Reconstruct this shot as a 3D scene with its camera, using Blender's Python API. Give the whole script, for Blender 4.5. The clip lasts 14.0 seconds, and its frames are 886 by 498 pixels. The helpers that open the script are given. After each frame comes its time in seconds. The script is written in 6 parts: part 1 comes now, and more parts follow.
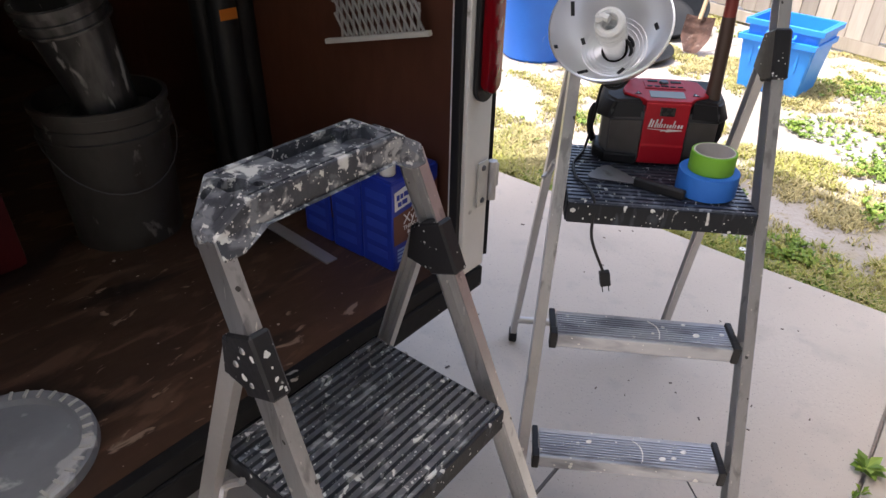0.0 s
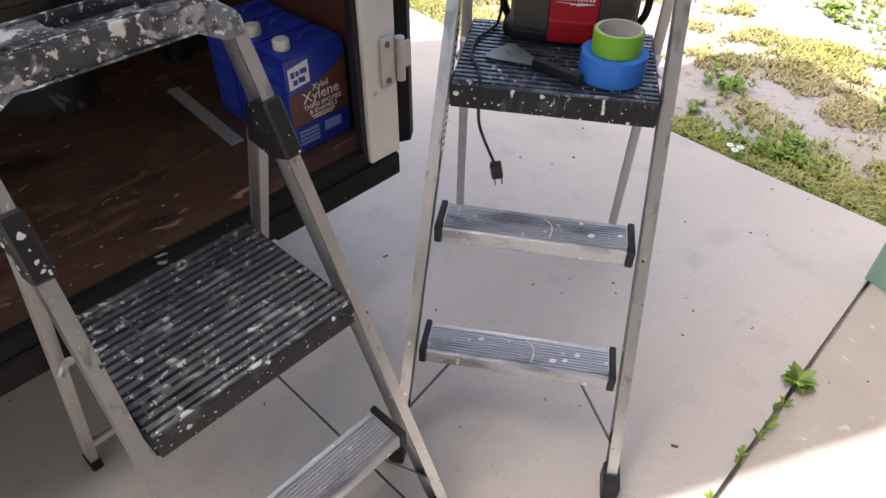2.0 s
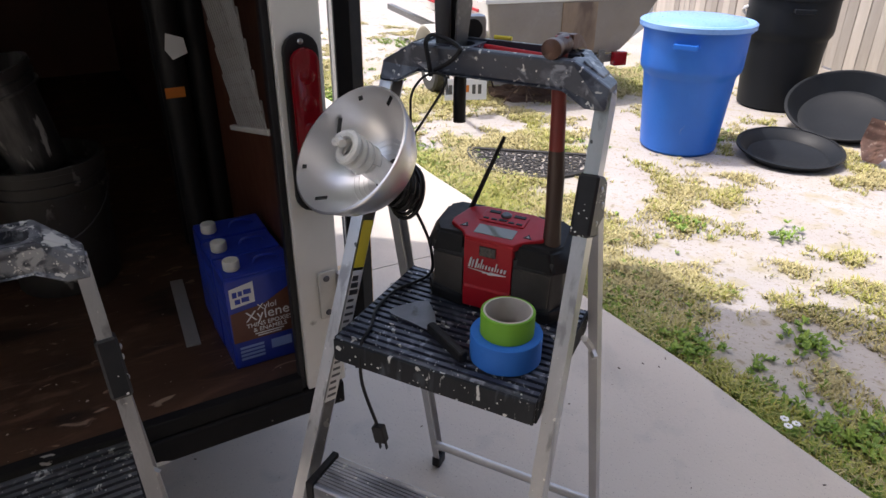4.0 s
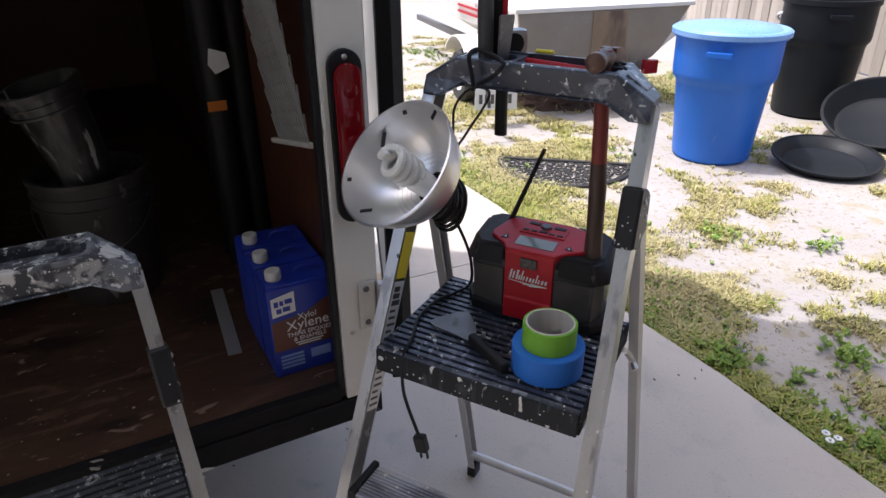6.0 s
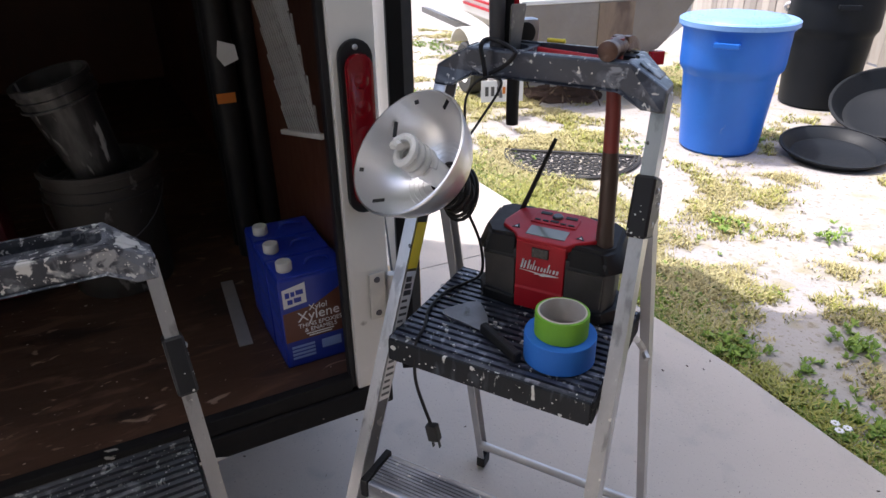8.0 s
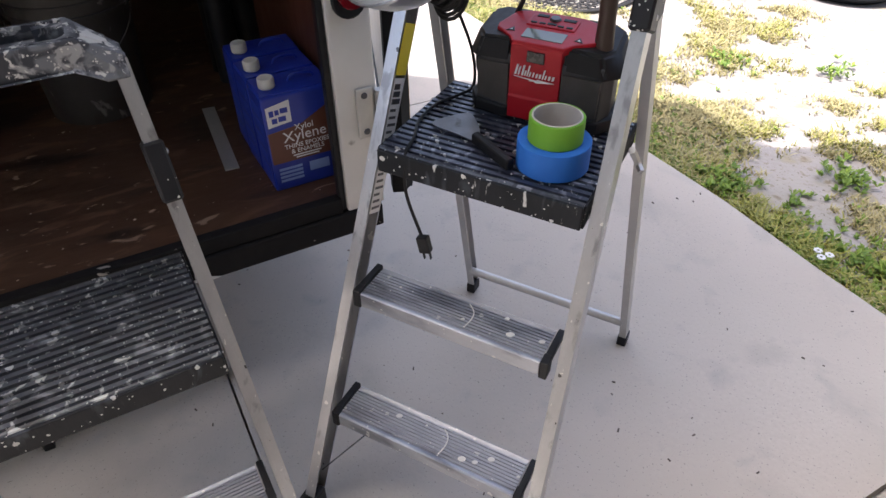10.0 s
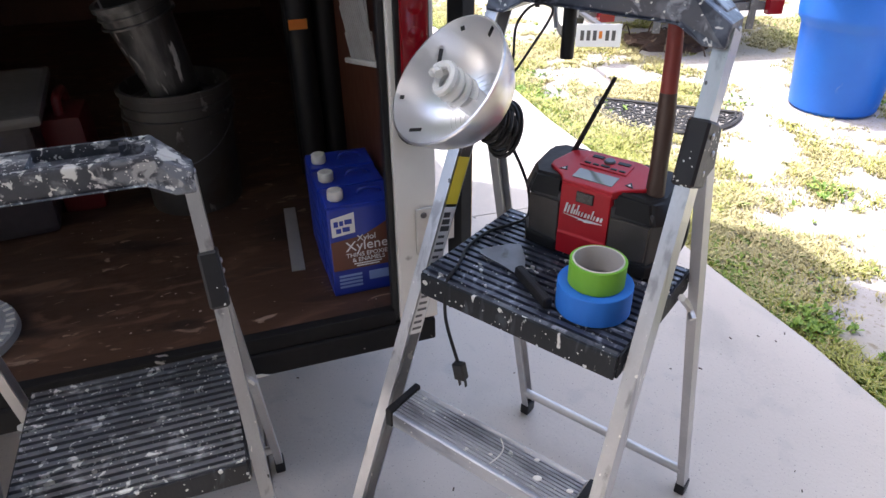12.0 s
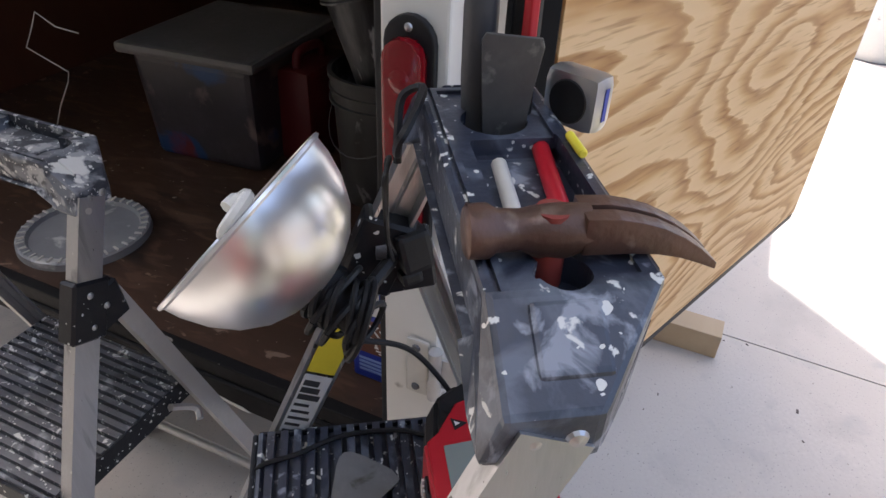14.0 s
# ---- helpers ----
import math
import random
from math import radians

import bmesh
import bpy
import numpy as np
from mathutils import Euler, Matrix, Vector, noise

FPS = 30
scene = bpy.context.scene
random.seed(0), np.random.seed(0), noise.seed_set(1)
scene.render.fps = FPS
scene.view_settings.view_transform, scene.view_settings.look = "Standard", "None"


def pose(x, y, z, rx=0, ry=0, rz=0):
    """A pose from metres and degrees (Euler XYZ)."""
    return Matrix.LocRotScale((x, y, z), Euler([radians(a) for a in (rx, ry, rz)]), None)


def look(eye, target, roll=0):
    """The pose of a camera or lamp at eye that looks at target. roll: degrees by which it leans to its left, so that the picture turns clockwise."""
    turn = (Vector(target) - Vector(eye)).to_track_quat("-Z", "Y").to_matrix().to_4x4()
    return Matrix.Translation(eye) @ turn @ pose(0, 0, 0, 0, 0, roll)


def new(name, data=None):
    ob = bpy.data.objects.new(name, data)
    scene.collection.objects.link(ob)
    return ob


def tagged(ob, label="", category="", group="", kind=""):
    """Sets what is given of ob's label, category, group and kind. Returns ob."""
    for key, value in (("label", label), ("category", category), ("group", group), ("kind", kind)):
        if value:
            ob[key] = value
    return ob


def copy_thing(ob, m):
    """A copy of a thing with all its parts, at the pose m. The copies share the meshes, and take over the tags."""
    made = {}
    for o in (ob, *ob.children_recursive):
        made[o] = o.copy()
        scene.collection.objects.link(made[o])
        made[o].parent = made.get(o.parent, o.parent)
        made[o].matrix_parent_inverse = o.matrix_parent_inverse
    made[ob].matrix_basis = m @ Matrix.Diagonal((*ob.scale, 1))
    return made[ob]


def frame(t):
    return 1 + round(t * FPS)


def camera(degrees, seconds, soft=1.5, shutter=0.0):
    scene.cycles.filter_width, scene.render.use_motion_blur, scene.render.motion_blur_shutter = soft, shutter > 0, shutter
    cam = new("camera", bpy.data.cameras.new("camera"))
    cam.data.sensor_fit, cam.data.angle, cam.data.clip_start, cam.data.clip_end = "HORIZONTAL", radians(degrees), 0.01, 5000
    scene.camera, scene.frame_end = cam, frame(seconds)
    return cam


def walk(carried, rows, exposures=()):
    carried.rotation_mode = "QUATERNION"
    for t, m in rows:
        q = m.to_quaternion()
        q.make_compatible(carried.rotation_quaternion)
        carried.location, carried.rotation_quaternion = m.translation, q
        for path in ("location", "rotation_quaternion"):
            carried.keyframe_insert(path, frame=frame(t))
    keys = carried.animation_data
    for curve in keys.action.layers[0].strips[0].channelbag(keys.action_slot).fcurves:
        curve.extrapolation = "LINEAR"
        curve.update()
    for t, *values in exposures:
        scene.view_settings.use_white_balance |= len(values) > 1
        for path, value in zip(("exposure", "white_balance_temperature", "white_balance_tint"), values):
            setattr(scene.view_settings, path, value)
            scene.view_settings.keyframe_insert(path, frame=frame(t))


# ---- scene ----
cam = camera(67.0, 14.0)
PATH = [
    (0, (1.641, 2.453, 1.423), (1.319, 4.118, 0.364), 1.3),
    (0.5, (1.65, 2.461, 1.429), (1.384, 4.136, 0.369), 1.3),
    (1, (1.702, 2.48, 1.429), (1.391, 4.132, 0.346), -1.1),
    (1.5, (1.832, 2.526, 1.4), (1.439, 4.063, 0.182), 1.1),
    (2, (1.957, 2.601, 1.381), (1.538, 4.036, 0.053), 0.3),
    (2.5, (2.049, 2.735, 1.404), (1.635, 4.234, 0.146), -1.9),
    (2.7, (2.104, 2.798, 1.386), (1.793, 4.382, 0.206), 2.8),
    (3, (2.133, 2.882, 1.407), (1.723, 4.488, 0.288), 2.8),
    (3.5, (2.22, 2.913, 1.444), (1.518, 4.514, 0.471), 1.6),
    (4, (2.328, 2.944, 1.472), (1.39, 4.456, 0.558), 0.6),
    (4.2, (2.348, 2.954, 1.471), (1.363, 4.464, 0.6), 0.8),
    (6.5, (2.303, 2.912, 1.484), (1.289, 4.385, 0.589), -0.6),
    (7, (2.302, 2.906, 1.483), (1.282, 4.377, 0.591), -0.7),
    (9.3, (2.31, 2.92, 1.467), (1.324, 4.358, 0.488), -1.0),
    (9.5, (2.311, 2.917, 1.46), (1.362, 4.356, 0.445), -0.5),
    (10, (2.311, 2.898, 1.395), (1.446, 4.179, 0.126), -0.6),
    (10.5, (2.308, 2.902, 1.388), (1.441, 4.119, 0.058), -1.3),
    (11, (2.3, 2.883, 1.378), (1.336, 3.998, 0.025), -2.4),
    (11.5, (2.311, 2.881, 1.409), (1.169, 3.996, 0.204), 0.1),
    (12, (2.363, 2.982, 1.445), (1.185, 4.218, 0.403), -0.6),
    (12.5, (2.329, 3.168, 1.454), (1.049, 4.377, 0.505), -1.0),
    (13, (2.278, 3.39, 1.477), (0.91, 4.506, 0.538), -2.2),
    (13.5, (2.275, 3.641, 1.49), (0.675, 4.289, 0.48), 0.8),
    (14, (2.229, 3.849, 1.483), (0.592, 3.971, 0.341), 2.6),
]
EXPOSURES = [(t, e, k, 13.5) for t, e, k in ((0.0, 1.85, 6700), (0.6, 2.0, 6700), (1.0, 2.1, 6700), (2.0, 2.0, 6800), (2.8, 1.72, 6900), (3.5, 1.35, 6700), (4.0, 1.22, 6600), (6.5, 1.28, 6350), (7.2, 1.35, 6350), (9.5, 1.70, 6300), (10.0, 1.78, 6500), (10.5, 1.75, 6700), (11.0, 1.68, 6600), (11.5, 1.90, 6400), (12.5, 2.1, 6050), (13.2, 2.05, 6200), (14.0, 1.88, 6500))]
walk(cam, [(t, look(eye, target, roll)) for t, eye, target, roll in PATH], EXPOSURES)

# ---- light ----
SUN_FROM = Vector((-0.32, -0.13, 1.0)).normalized()
world = bpy.data.worlds.new("world")
scene.world = world
world.use_nodes = True
wn = world.node_tree
sky = wn.nodes.new("ShaderNodeTexSky")
sky.sky_type, sky.sun_disc = "NISHITA", False
sky.dust_density, sky.ozone_density = 4.0, 0.4
sky.sun_elevation = math.asin(SUN_FROM.z)
sky.sun_rotation = math.atan2(SUN_FROM.x, SUN_FROM.y)
wn.nodes["Background"].inputs[1].default_value = 0.15
wn.links.new(sky.outputs[0], wn.nodes["Background"].inputs[0])
sun = new("sun", bpy.data.lights.new("sun", "SUN"))
sun.data.energy, sun.data.angle, sun.data.color = 1.85, radians(0.6), (1.0, 0.985, 0.965)
sun.matrix_world = look(SUN_FROM * 20, (0, 0, 0))


# ---- materials ----
def material(name, base, dark=None, rough=0.6, metal=0.0, scale=6.0, fine=60.0, bump=0.15, spots=(), coords="Object", stretch=(1, 1, 1), spec=0.5, drops=(), twist=0.35):
    """Base colour mottled with a second one at two scales, fine relief, splashes (colour, scale, threshold, sharpness) and round drops (colour, scale, radius, share)."""
    m = bpy.data.materials.new(name)
    m.use_nodes = True
    n, l = m.node_tree.nodes, m.node_tree.links
    p = n["Principled BSDF"]
    tc = n.new("ShaderNodeTexCoord")
    mp = n.new("ShaderNodeMapping")
    mp.inputs["Scale"].default_value = stretch
    l.new(tc.outputs[coords], mp.inputs[0])
    dark = dark or tuple(c * 0.75 for c in base)

    def noisy(sc, detail=5.0, lo=0.35, hi=0.65, twist=0.0):
        t = n.new("ShaderNodeTexNoise")
        t.inputs["Scale"].default_value, t.inputs["Detail"].default_value, t.inputs["Distortion"].default_value = sc, detail, twist
        l.new(mp.outputs[0], t.inputs["Vector"])
        r = n.new("ShaderNodeMapRange")
        r.inputs[1].default_value, r.inputs[2].default_value = lo, hi
        l.new(t.outputs["Fac"], r.inputs[0])
        return r.outputs[0], t.outputs["Fac"]

    def mix(fac, one, two):
        x = n.new("ShaderNodeMix")
        x.data_type = "RGBA"
        l.new(fac, x.inputs["Factor"])
        for socket, v in ((x.inputs["A"], one), (x.inputs["B"], two)):
            if isinstance(v, tuple):
                socket.default_value = (*v, 1)
            else:
                l.new(v, socket)
        return x.outputs["Result"]

    big, _ = noisy(scale)
    small, fine_h = noisy(fine, 8.0, 0.25, 0.75)
    col = mix(big, base, dark)
    col = mix(small, col, tuple(0.5 * (x + y) for x, y in zip(base, dark)))
    for colour, sc, th, soft in spots:
        f, _ = noisy(sc, 6.0, th, th + soft, twist)
        col = mix(f, col, colour)
    for colour, sc, radius, share in drops:
        warp = n.new("ShaderNodeTexNoise")
        warp.inputs["Scale"].default_value = sc * 1.6
        l.new(tc.outputs[coords], warp.inputs["Vector"])
        add = n.new("ShaderNodeVectorMath")
        add.operation = "MULTIPLY_ADD"
        add.inputs[1].default_value = (0.5 / sc,) * 3
        l.new(warp.outputs["Color"], add.inputs[0])
        l.new(tc.outputs[coords], add.inputs[2])
        cell = n.new("ShaderNodeTexVoronoi")
        cell.inputs["Scale"].default_value = sc
        l.new(add.outputs[0], cell.inputs["Vector"])
        sep = n.new("ShaderNodeSeparateColor")
        l.new(cell.outputs["Color"], sep.inputs[0])
        size = n.new("ShaderNodeMapRange")
        size.inputs[1].default_value, size.inputs[2].default_value = 1 - share, 1.0
        size.inputs[3].default_value, size.inputs[4].default_value = 0.0, radius
        l.new(sep.outputs[0], size.inputs[0])
        less = n.new("ShaderNodeMath")
        less.operation = "LESS_THAN"
        l.new(cell.outputs["Distance"], less.inputs[0])
        l.new(size.outputs[0], less.inputs[1])
        col = mix(less.outputs[0], col, colour)
    l.new(col, p.inputs["Base Color"])
    rr = n.new("ShaderNodeMapRange")
    rr.inputs[3].default_value, rr.inputs[4].default_value = max(rough - 0.1, 0.02), min(rough + 0.1, 1)
    l.new(fine_h, rr.inputs[0])
    l.new(rr.outputs[0], p.inputs["Roughness"])
    p.inputs["Metallic"].default_value = metal
    p.inputs["Specular IOR Level"].default_value = spec
    if bump:
        b = n.new("ShaderNodeBump")
        b.inputs["Strength"].default_value, b.inputs["Distance"].default_value = bump, 0.004
        l.new(fine_h, b.inputs["Height"])
        l.new(b.outputs[0], p.inputs["Normal"])
    return m


WHITE_SPLASH = (0.62, 0.62, 0.60)
M = {}
M["concrete"] = material("concrete", (0.53, 0.482, 0.43), (0.43, 0.388, 0.342), 0.85, scale=1.3, fine=90, bump=0.15, spots=((( 0.34, 0.315, 0.285), 2.2, 0.56, 0.22), ((0.40, 0.37, 0.34), 9, 0.58, 0.2), ((0.2, 0.18, 0.16), 45, 0.72, 0.03), ((0.28, 0.26, 0.24), 160, 0.64, 0.05)))
M["rough_concrete"] = material("rough_concrete", (0.50, 0.46, 0.40), (0.38, 0.34, 0.29), 0.9, scale=4, fine=60, bump=0.3, spots=(((0.6, 0.58, 0.54), 22, 0.66, 0.04),))
M["sand"] = material("sand", (0.40, 0.372, 0.360), (0.31, 0.285, 0.27), 0.95, scale=1.6, fine=40, bump=0.8, spots=(((0.32, 0.29, 0.19), 0.9, 0.50, 0.3), ((0.31, 0.275, 0.18), 6, 0.56, 0.16), ((0.24, 0.205, 0.145), 28, 0.58, 0.1), ((0.17, 0.14, 0.105), 75, 0.62, 0.06)))
M["aluminium"] = material("aluminium", (0.54, 0.545, 0.56), (0.40, 0.405, 0.42), 0.32, 0.85, scale=9, fine=110, bump=0.06, spots=(((0.30, 0.30, 0.31), 14, 0.60, 0.1), ((0.80, 0.79, 0.76), 38, 0.68, 0.02)), stretch=(3, 3, 0.35), drops=(((0.78, 0.77, 0.74), 45, 0.30, 0.10), ((0.10, 0.10, 0.10), 60, 0.25, 0.06)))
M["aluminium_dull"] = material("aluminium_dull", (0.58, 0.57, 0.56), (0.46, 0.45, 0.45), 0.5, 0.8, scale=9, fine=120, bump=0.05)
M["tread"] = material("tread", (0.50, 0.51, 0.54), (0.30, 0.31, 0.35), 0.42, 0.55, scale=16, fine=150, bump=0.1, spots=(((0.20, 0.205, 0.23), 16, 0.56, 0.12), (WHITE_SPLASH, 34, 0.70, 0.03)), stretch=(0.35, 1, 1), drops=((WHITE_SPLASH, 60, 0.34, 0.16), (WHITE_SPLASH, 130, 0.30, 0.15)))
M["plastic_painted"] = material("plastic_painted", (0.018, 0.022, 0.036), (0.038, 0.046, 0.070), 0.33, scale=10, fine=130, bump=0.14, spots=(((0.10, 0.115, 0.15), 24, 0.53, 0.12), ((0.24, 0.26, 0.31), 36, 0.605, 0.07), (WHITE_SPLASH, 22, 0.73, 0.02), (WHITE_SPLASH, 64, 0.64, 0.03)), spec=0.6, drops=((WHITE_SPLASH, 60, 0.28, 0.12), (WHITE_SPLASH, 150, 0.32, 0.18)), twist=0.5)
M["platform_worn"] = material("platform_worn", (0.062, 0.064, 0.074), (0.13, 0.135, 0.15), 0.50, scale=13, fine=130, bump=0.15, spots=(((0.05, 0.05, 0.055), 9, 0.55, 0.12), ((0.30, 0.305, 0.32), 18, 0.57, 0.10), (WHITE_SPLASH, 34, 0.615, 0.03)), drops=((WHITE_SPLASH, 34, 0.30, 0.14), (WHITE_SPLASH, 75, 0.36, 0.26), (WHITE_SPLASH, 170, 0.38, 0.30)), twist=0.8)
M["plastic_whitened"] = material("plastic_whitened", (0.030, 0.033, 0.042), (0.075, 0.080, 0.092), 0.5, scale=10, fine=130, bump=0.25, spots=(((0.17, 0.18, 0.20), 26, 0.50, 0.10), ((0.34, 0.345, 0.355), 34, 0.575, 0.05), (WHITE_SPLASH, 9, 0.615, 0.02), (WHITE_SPLASH, 70, 0.61, 0.03)), spec=0.3, drops=((WHITE_SPLASH, 110, 0.34, 0.14), (WHITE_SPLASH, 240, 0.36, 0.2)), twist=0.5)
M["bracket_black"] = material("bracket_black", (0.010, 0.010, 0.012), (0.02, 0.02, 0.023), 0.45, scale=14, fine=120, bump=0.1, spots=((WHITE_SPLASH, 18, 0.68, 0.03),), spec=0.3, drops=((WHITE_SPLASH, 60, 0.36, 0.14), (WHITE_SPLASH, 150, 0.34, 0.14)))
M["lip_black"] = material("lip_black", (0.012, 0.013, 0.016), (0.020, 0.022, 0.027), 0.55, scale=14, fine=120, bump=0.1, spots=(((0.06, 0.067, 0.08), 20, 0.58, 0.1), (WHITE_SPLASH, 34, 0.66, 0.03)), stretch=(1.6, 1, 0.5), spec=0.22, drops=((WHITE_SPLASH, 70, 0.36, 0.18), (WHITE_SPLASH, 160, 0.36, 0.16)))
M["black"] = material("black", (0.010, 0.010, 0.011), (0.016, 0.016, 0.018), 0.5, scale=10, fine=90, bump=0.1, spec=0.3)
M["black_gloss"] = material("black_gloss", (0.014, 0.014, 0.016), (0.02, 0.02, 0.022), 0.28, scale=10, fine=90, bump=0.03)
M["grey_plastic"] = material("grey_plastic", (0.07, 0.07, 0.075), (0.05, 0.05, 0.055), 0.5, scale=10, fine=300, bump=0.1, spec=0.3)
M["mesh_grille"] = material("mesh_grille", (0.10, 0.09, 0.085), (0.06, 0.055, 0.05), 0.5, 0.4, scale=20, fine=500, bump=0.4)
M["red"] = material("red", (0.46, 0.008, 0.020), (0.38, 0.006, 0.016), 0.45, scale=10, fine=100, bump=0.03, spec=0.35)
M["white_paint"] = material("white_paint", (0.74, 0.72, 0.68), (0.64, 0.62, 0.58), 0.4, scale=5, fine=60, bump=0.04, spots=(((0.30, 0.28, 0.25), 14, 0.68, 0.05),))
M["trailer_black"] = material("trailer_black", (0.008, 0.008, 0.009), (0.014, 0.013, 0.013), 0.65, scale=6, fine=50, bump=0.15, spots=(((0.35, 0.33, 0.3), 20, 0.70, 0.02),), spec=0.15)
M["brown_ply"] = material("brown_ply", (0.105, 0.033, 0.015), (0.05, 0.016, 0.008), 0.55, scale=4, fine=40, bump=0.08, stretch=(1, 1, 0.4))
M["floor_ply"] = material("floor_ply", (0.076, 0.037, 0.021), (0.028, 0.015, 0.010), 0.45, scale=3.2, fine=55, bump=0.15, spots=(((0.115, 0.060, 0.037), 16, 0.54, 0.10), ((0.020, 0.012, 0.009), 7, 0.57, 0.10), ((0.24, 0.165, 0.12), 34, 0.655, 0.04)), stretch=(1.0, 0.35, 1), drops=(((0.42, 0.36, 0.31), 30, 0.16, 0.10), ((0.36, 0.31, 0.27), 70, 0.20, 0.12)), twist=0.9)
M["blue_can"] = material("blue_can", (0.015, 0.04, 0.36), (0.012, 0.03, 0.27), 0.35, scale=8, fine=80, bump=0.02)
M["brown_label"] = material("brown_label", (0.13, 0.045, 0.025), (0.11, 0.035, 0.02), 0.4, scale=8, fine=80, bump=0.02)
M["label_white"] = material("label_white", (0.78, 0.78, 0.78), (0.7, 0.7, 0.72), 0.5, scale=8, fine=80, bump=0.02)
M["pale_blue_print"] = material("pale_blue_print", (0.25, 0.35, 0.68), (0.2, 0.3, 0.6), 0.5, scale=8, fine=80, bump=0)
M["cap_plastic"] = material("cap_plastic", (0.62, 0.60, 0.55), (0.5, 0.48, 0.44), 0.5, scale=20, fine=100, bump=0.05)
M["tape_blue"] = material("tape_blue", (0.02, 0.17, 0.62), (0.016, 0.14, 0.54), 0.7, scale=15, fine=150, bump=0.06)
M["tape_green"] = material("tape_green", (0.17, 0.42, 0.03), (0.14, 0.36, 0.025), 0.7, scale=15, fine=150, bump=0.06)
M["card_core"] = material("card_core", (0.62, 0.58, 0.54), (0.5, 0.46, 0.42), 0.8, scale=15, fine=100, bump=0.1)
M["spun_metal"] = material("spun_metal", (0.88, 0.88, 0.89), (0.82, 0.82, 0.84), 0.33, 0.95, scale=9, fine=14, bump=0.0)
M["bulb_glass"] = material("bulb_glass", (0.80, 0.80, 0.78), (0.74, 0.74, 0.72), 0.25, scale=8, fine=60, bump=0)
# off-white bucket taken near-black: trailer shade is in the colour, besides stains
M["bucket_shaded"] = material("bucket_shaded", (0.055, 0.049, 0.045), (0.028, 0.025, 0.023), 0.55, scale=6, fine=50, bump=0.05, spots=(((0.03, 0.022, 0.018), 7, 0.58, 0.05), ((0.16, 0.15, 0.14), 22, 0.64, 0.05)), stretch=(1, 1, 0.6))
M["drum_blue"] = material("drum_blue", (0.012, 0.15, 0.62), (0.010, 0.12, 0.54), 0.45, scale=4, fine=60, bump=0.04, spots=(((0.35, 0.38, 0.45), 5, 0.68, 0.1),))
M["bin_blue"] = material("bin_blue", (0.02, 0.26, 0.80), (0.016, 0.22, 0.7), 0.4, scale=4, fine=60, bump=0.04)
# paler than the barrel: the sky's reflection on the lid is in this colour
M["lid_blue_sheen"] = material("lid_blue_sheen", (0.20, 0.38, 0.72), (0.16, 0.32, 0.66), 0.3, scale=4, fine=60, bump=0.03)
M["dark_bin"] = material("dark_bin", (0.010, 0.012, 0.015), (0.016, 0.018, 0.021), 0.45, scale=4, fine=60, bump=0.05, spec=0.14)
M["rubber"] = material("rubber", (0.03, 0.03, 0.032), (0.045, 0.043, 0.042), 0.7, scale=9, fine=80, bump=0.2, spec=0.3)
M["fence_wood"] = material("fence_wood", (0.48, 0.43, 0.37), (0.30, 0.26, 0.21), 0.85, scale=5, fine=50, bump=0.3, stretch=(1, 1, 0.12))
M["green_paint"] = material("green_paint", (0.27, 0.42, 0.35), (0.22, 0.36, 0.30), 0.6, scale=5, fine=60, bump=0.1)
M["light_block_brown"] = material("light_block_brown", (0.40, 0.36, 0.31), (0.32, 0.28, 0.23), 0.8, scale=3, fine=40, bump=0.2)
M["rust"] = material("rust", (0.15, 0.080, 0.058), (0.075, 0.045, 0.036), 0.42, 0.5, scale=25, fine=150, bump=0.2, spots=(((0.22, 0.16, 0.13), 30, 0.58, 0.1), ((0.10, 0.026, 0.022), 22, 0.66, 0.08)))
M["steel"] = material("steel", (0.50, 0.50, 0.51), (0.36, 0.36, 0.37), 0.35, 0.9, scale=12, fine=120, bump=0.06)
M["dark_steel"] = material("dark_steel", (0.13, 0.13, 0.14), (0.08, 0.08, 0.085), 0.45, 0.6, scale=12, fine=120, bump=0.1)
M["dark_wood"] = material("dark_wood", (0.07, 0.04, 0.03), (0.04, 0.024, 0.018), 0.45, scale=14, fine=100, bump=0.1, stretch=(1, 1, 0.15), spots=(((0.5, 0.46, 0.42), 40, 0.70, 0.03),))
M["red_handle"] = material("red_handle", (0.26, 0.04, 0.03), (0.18, 0.03, 0.025), 0.5, scale=20, fine=100, bump=0.1)
M["raw_wood"] = material("raw_wood", (0.50, 0.38, 0.24), (0.38, 0.27, 0.16), 0.7, scale=6, fine=60, bump=0.2, stretch=(1, 0.15, 1))


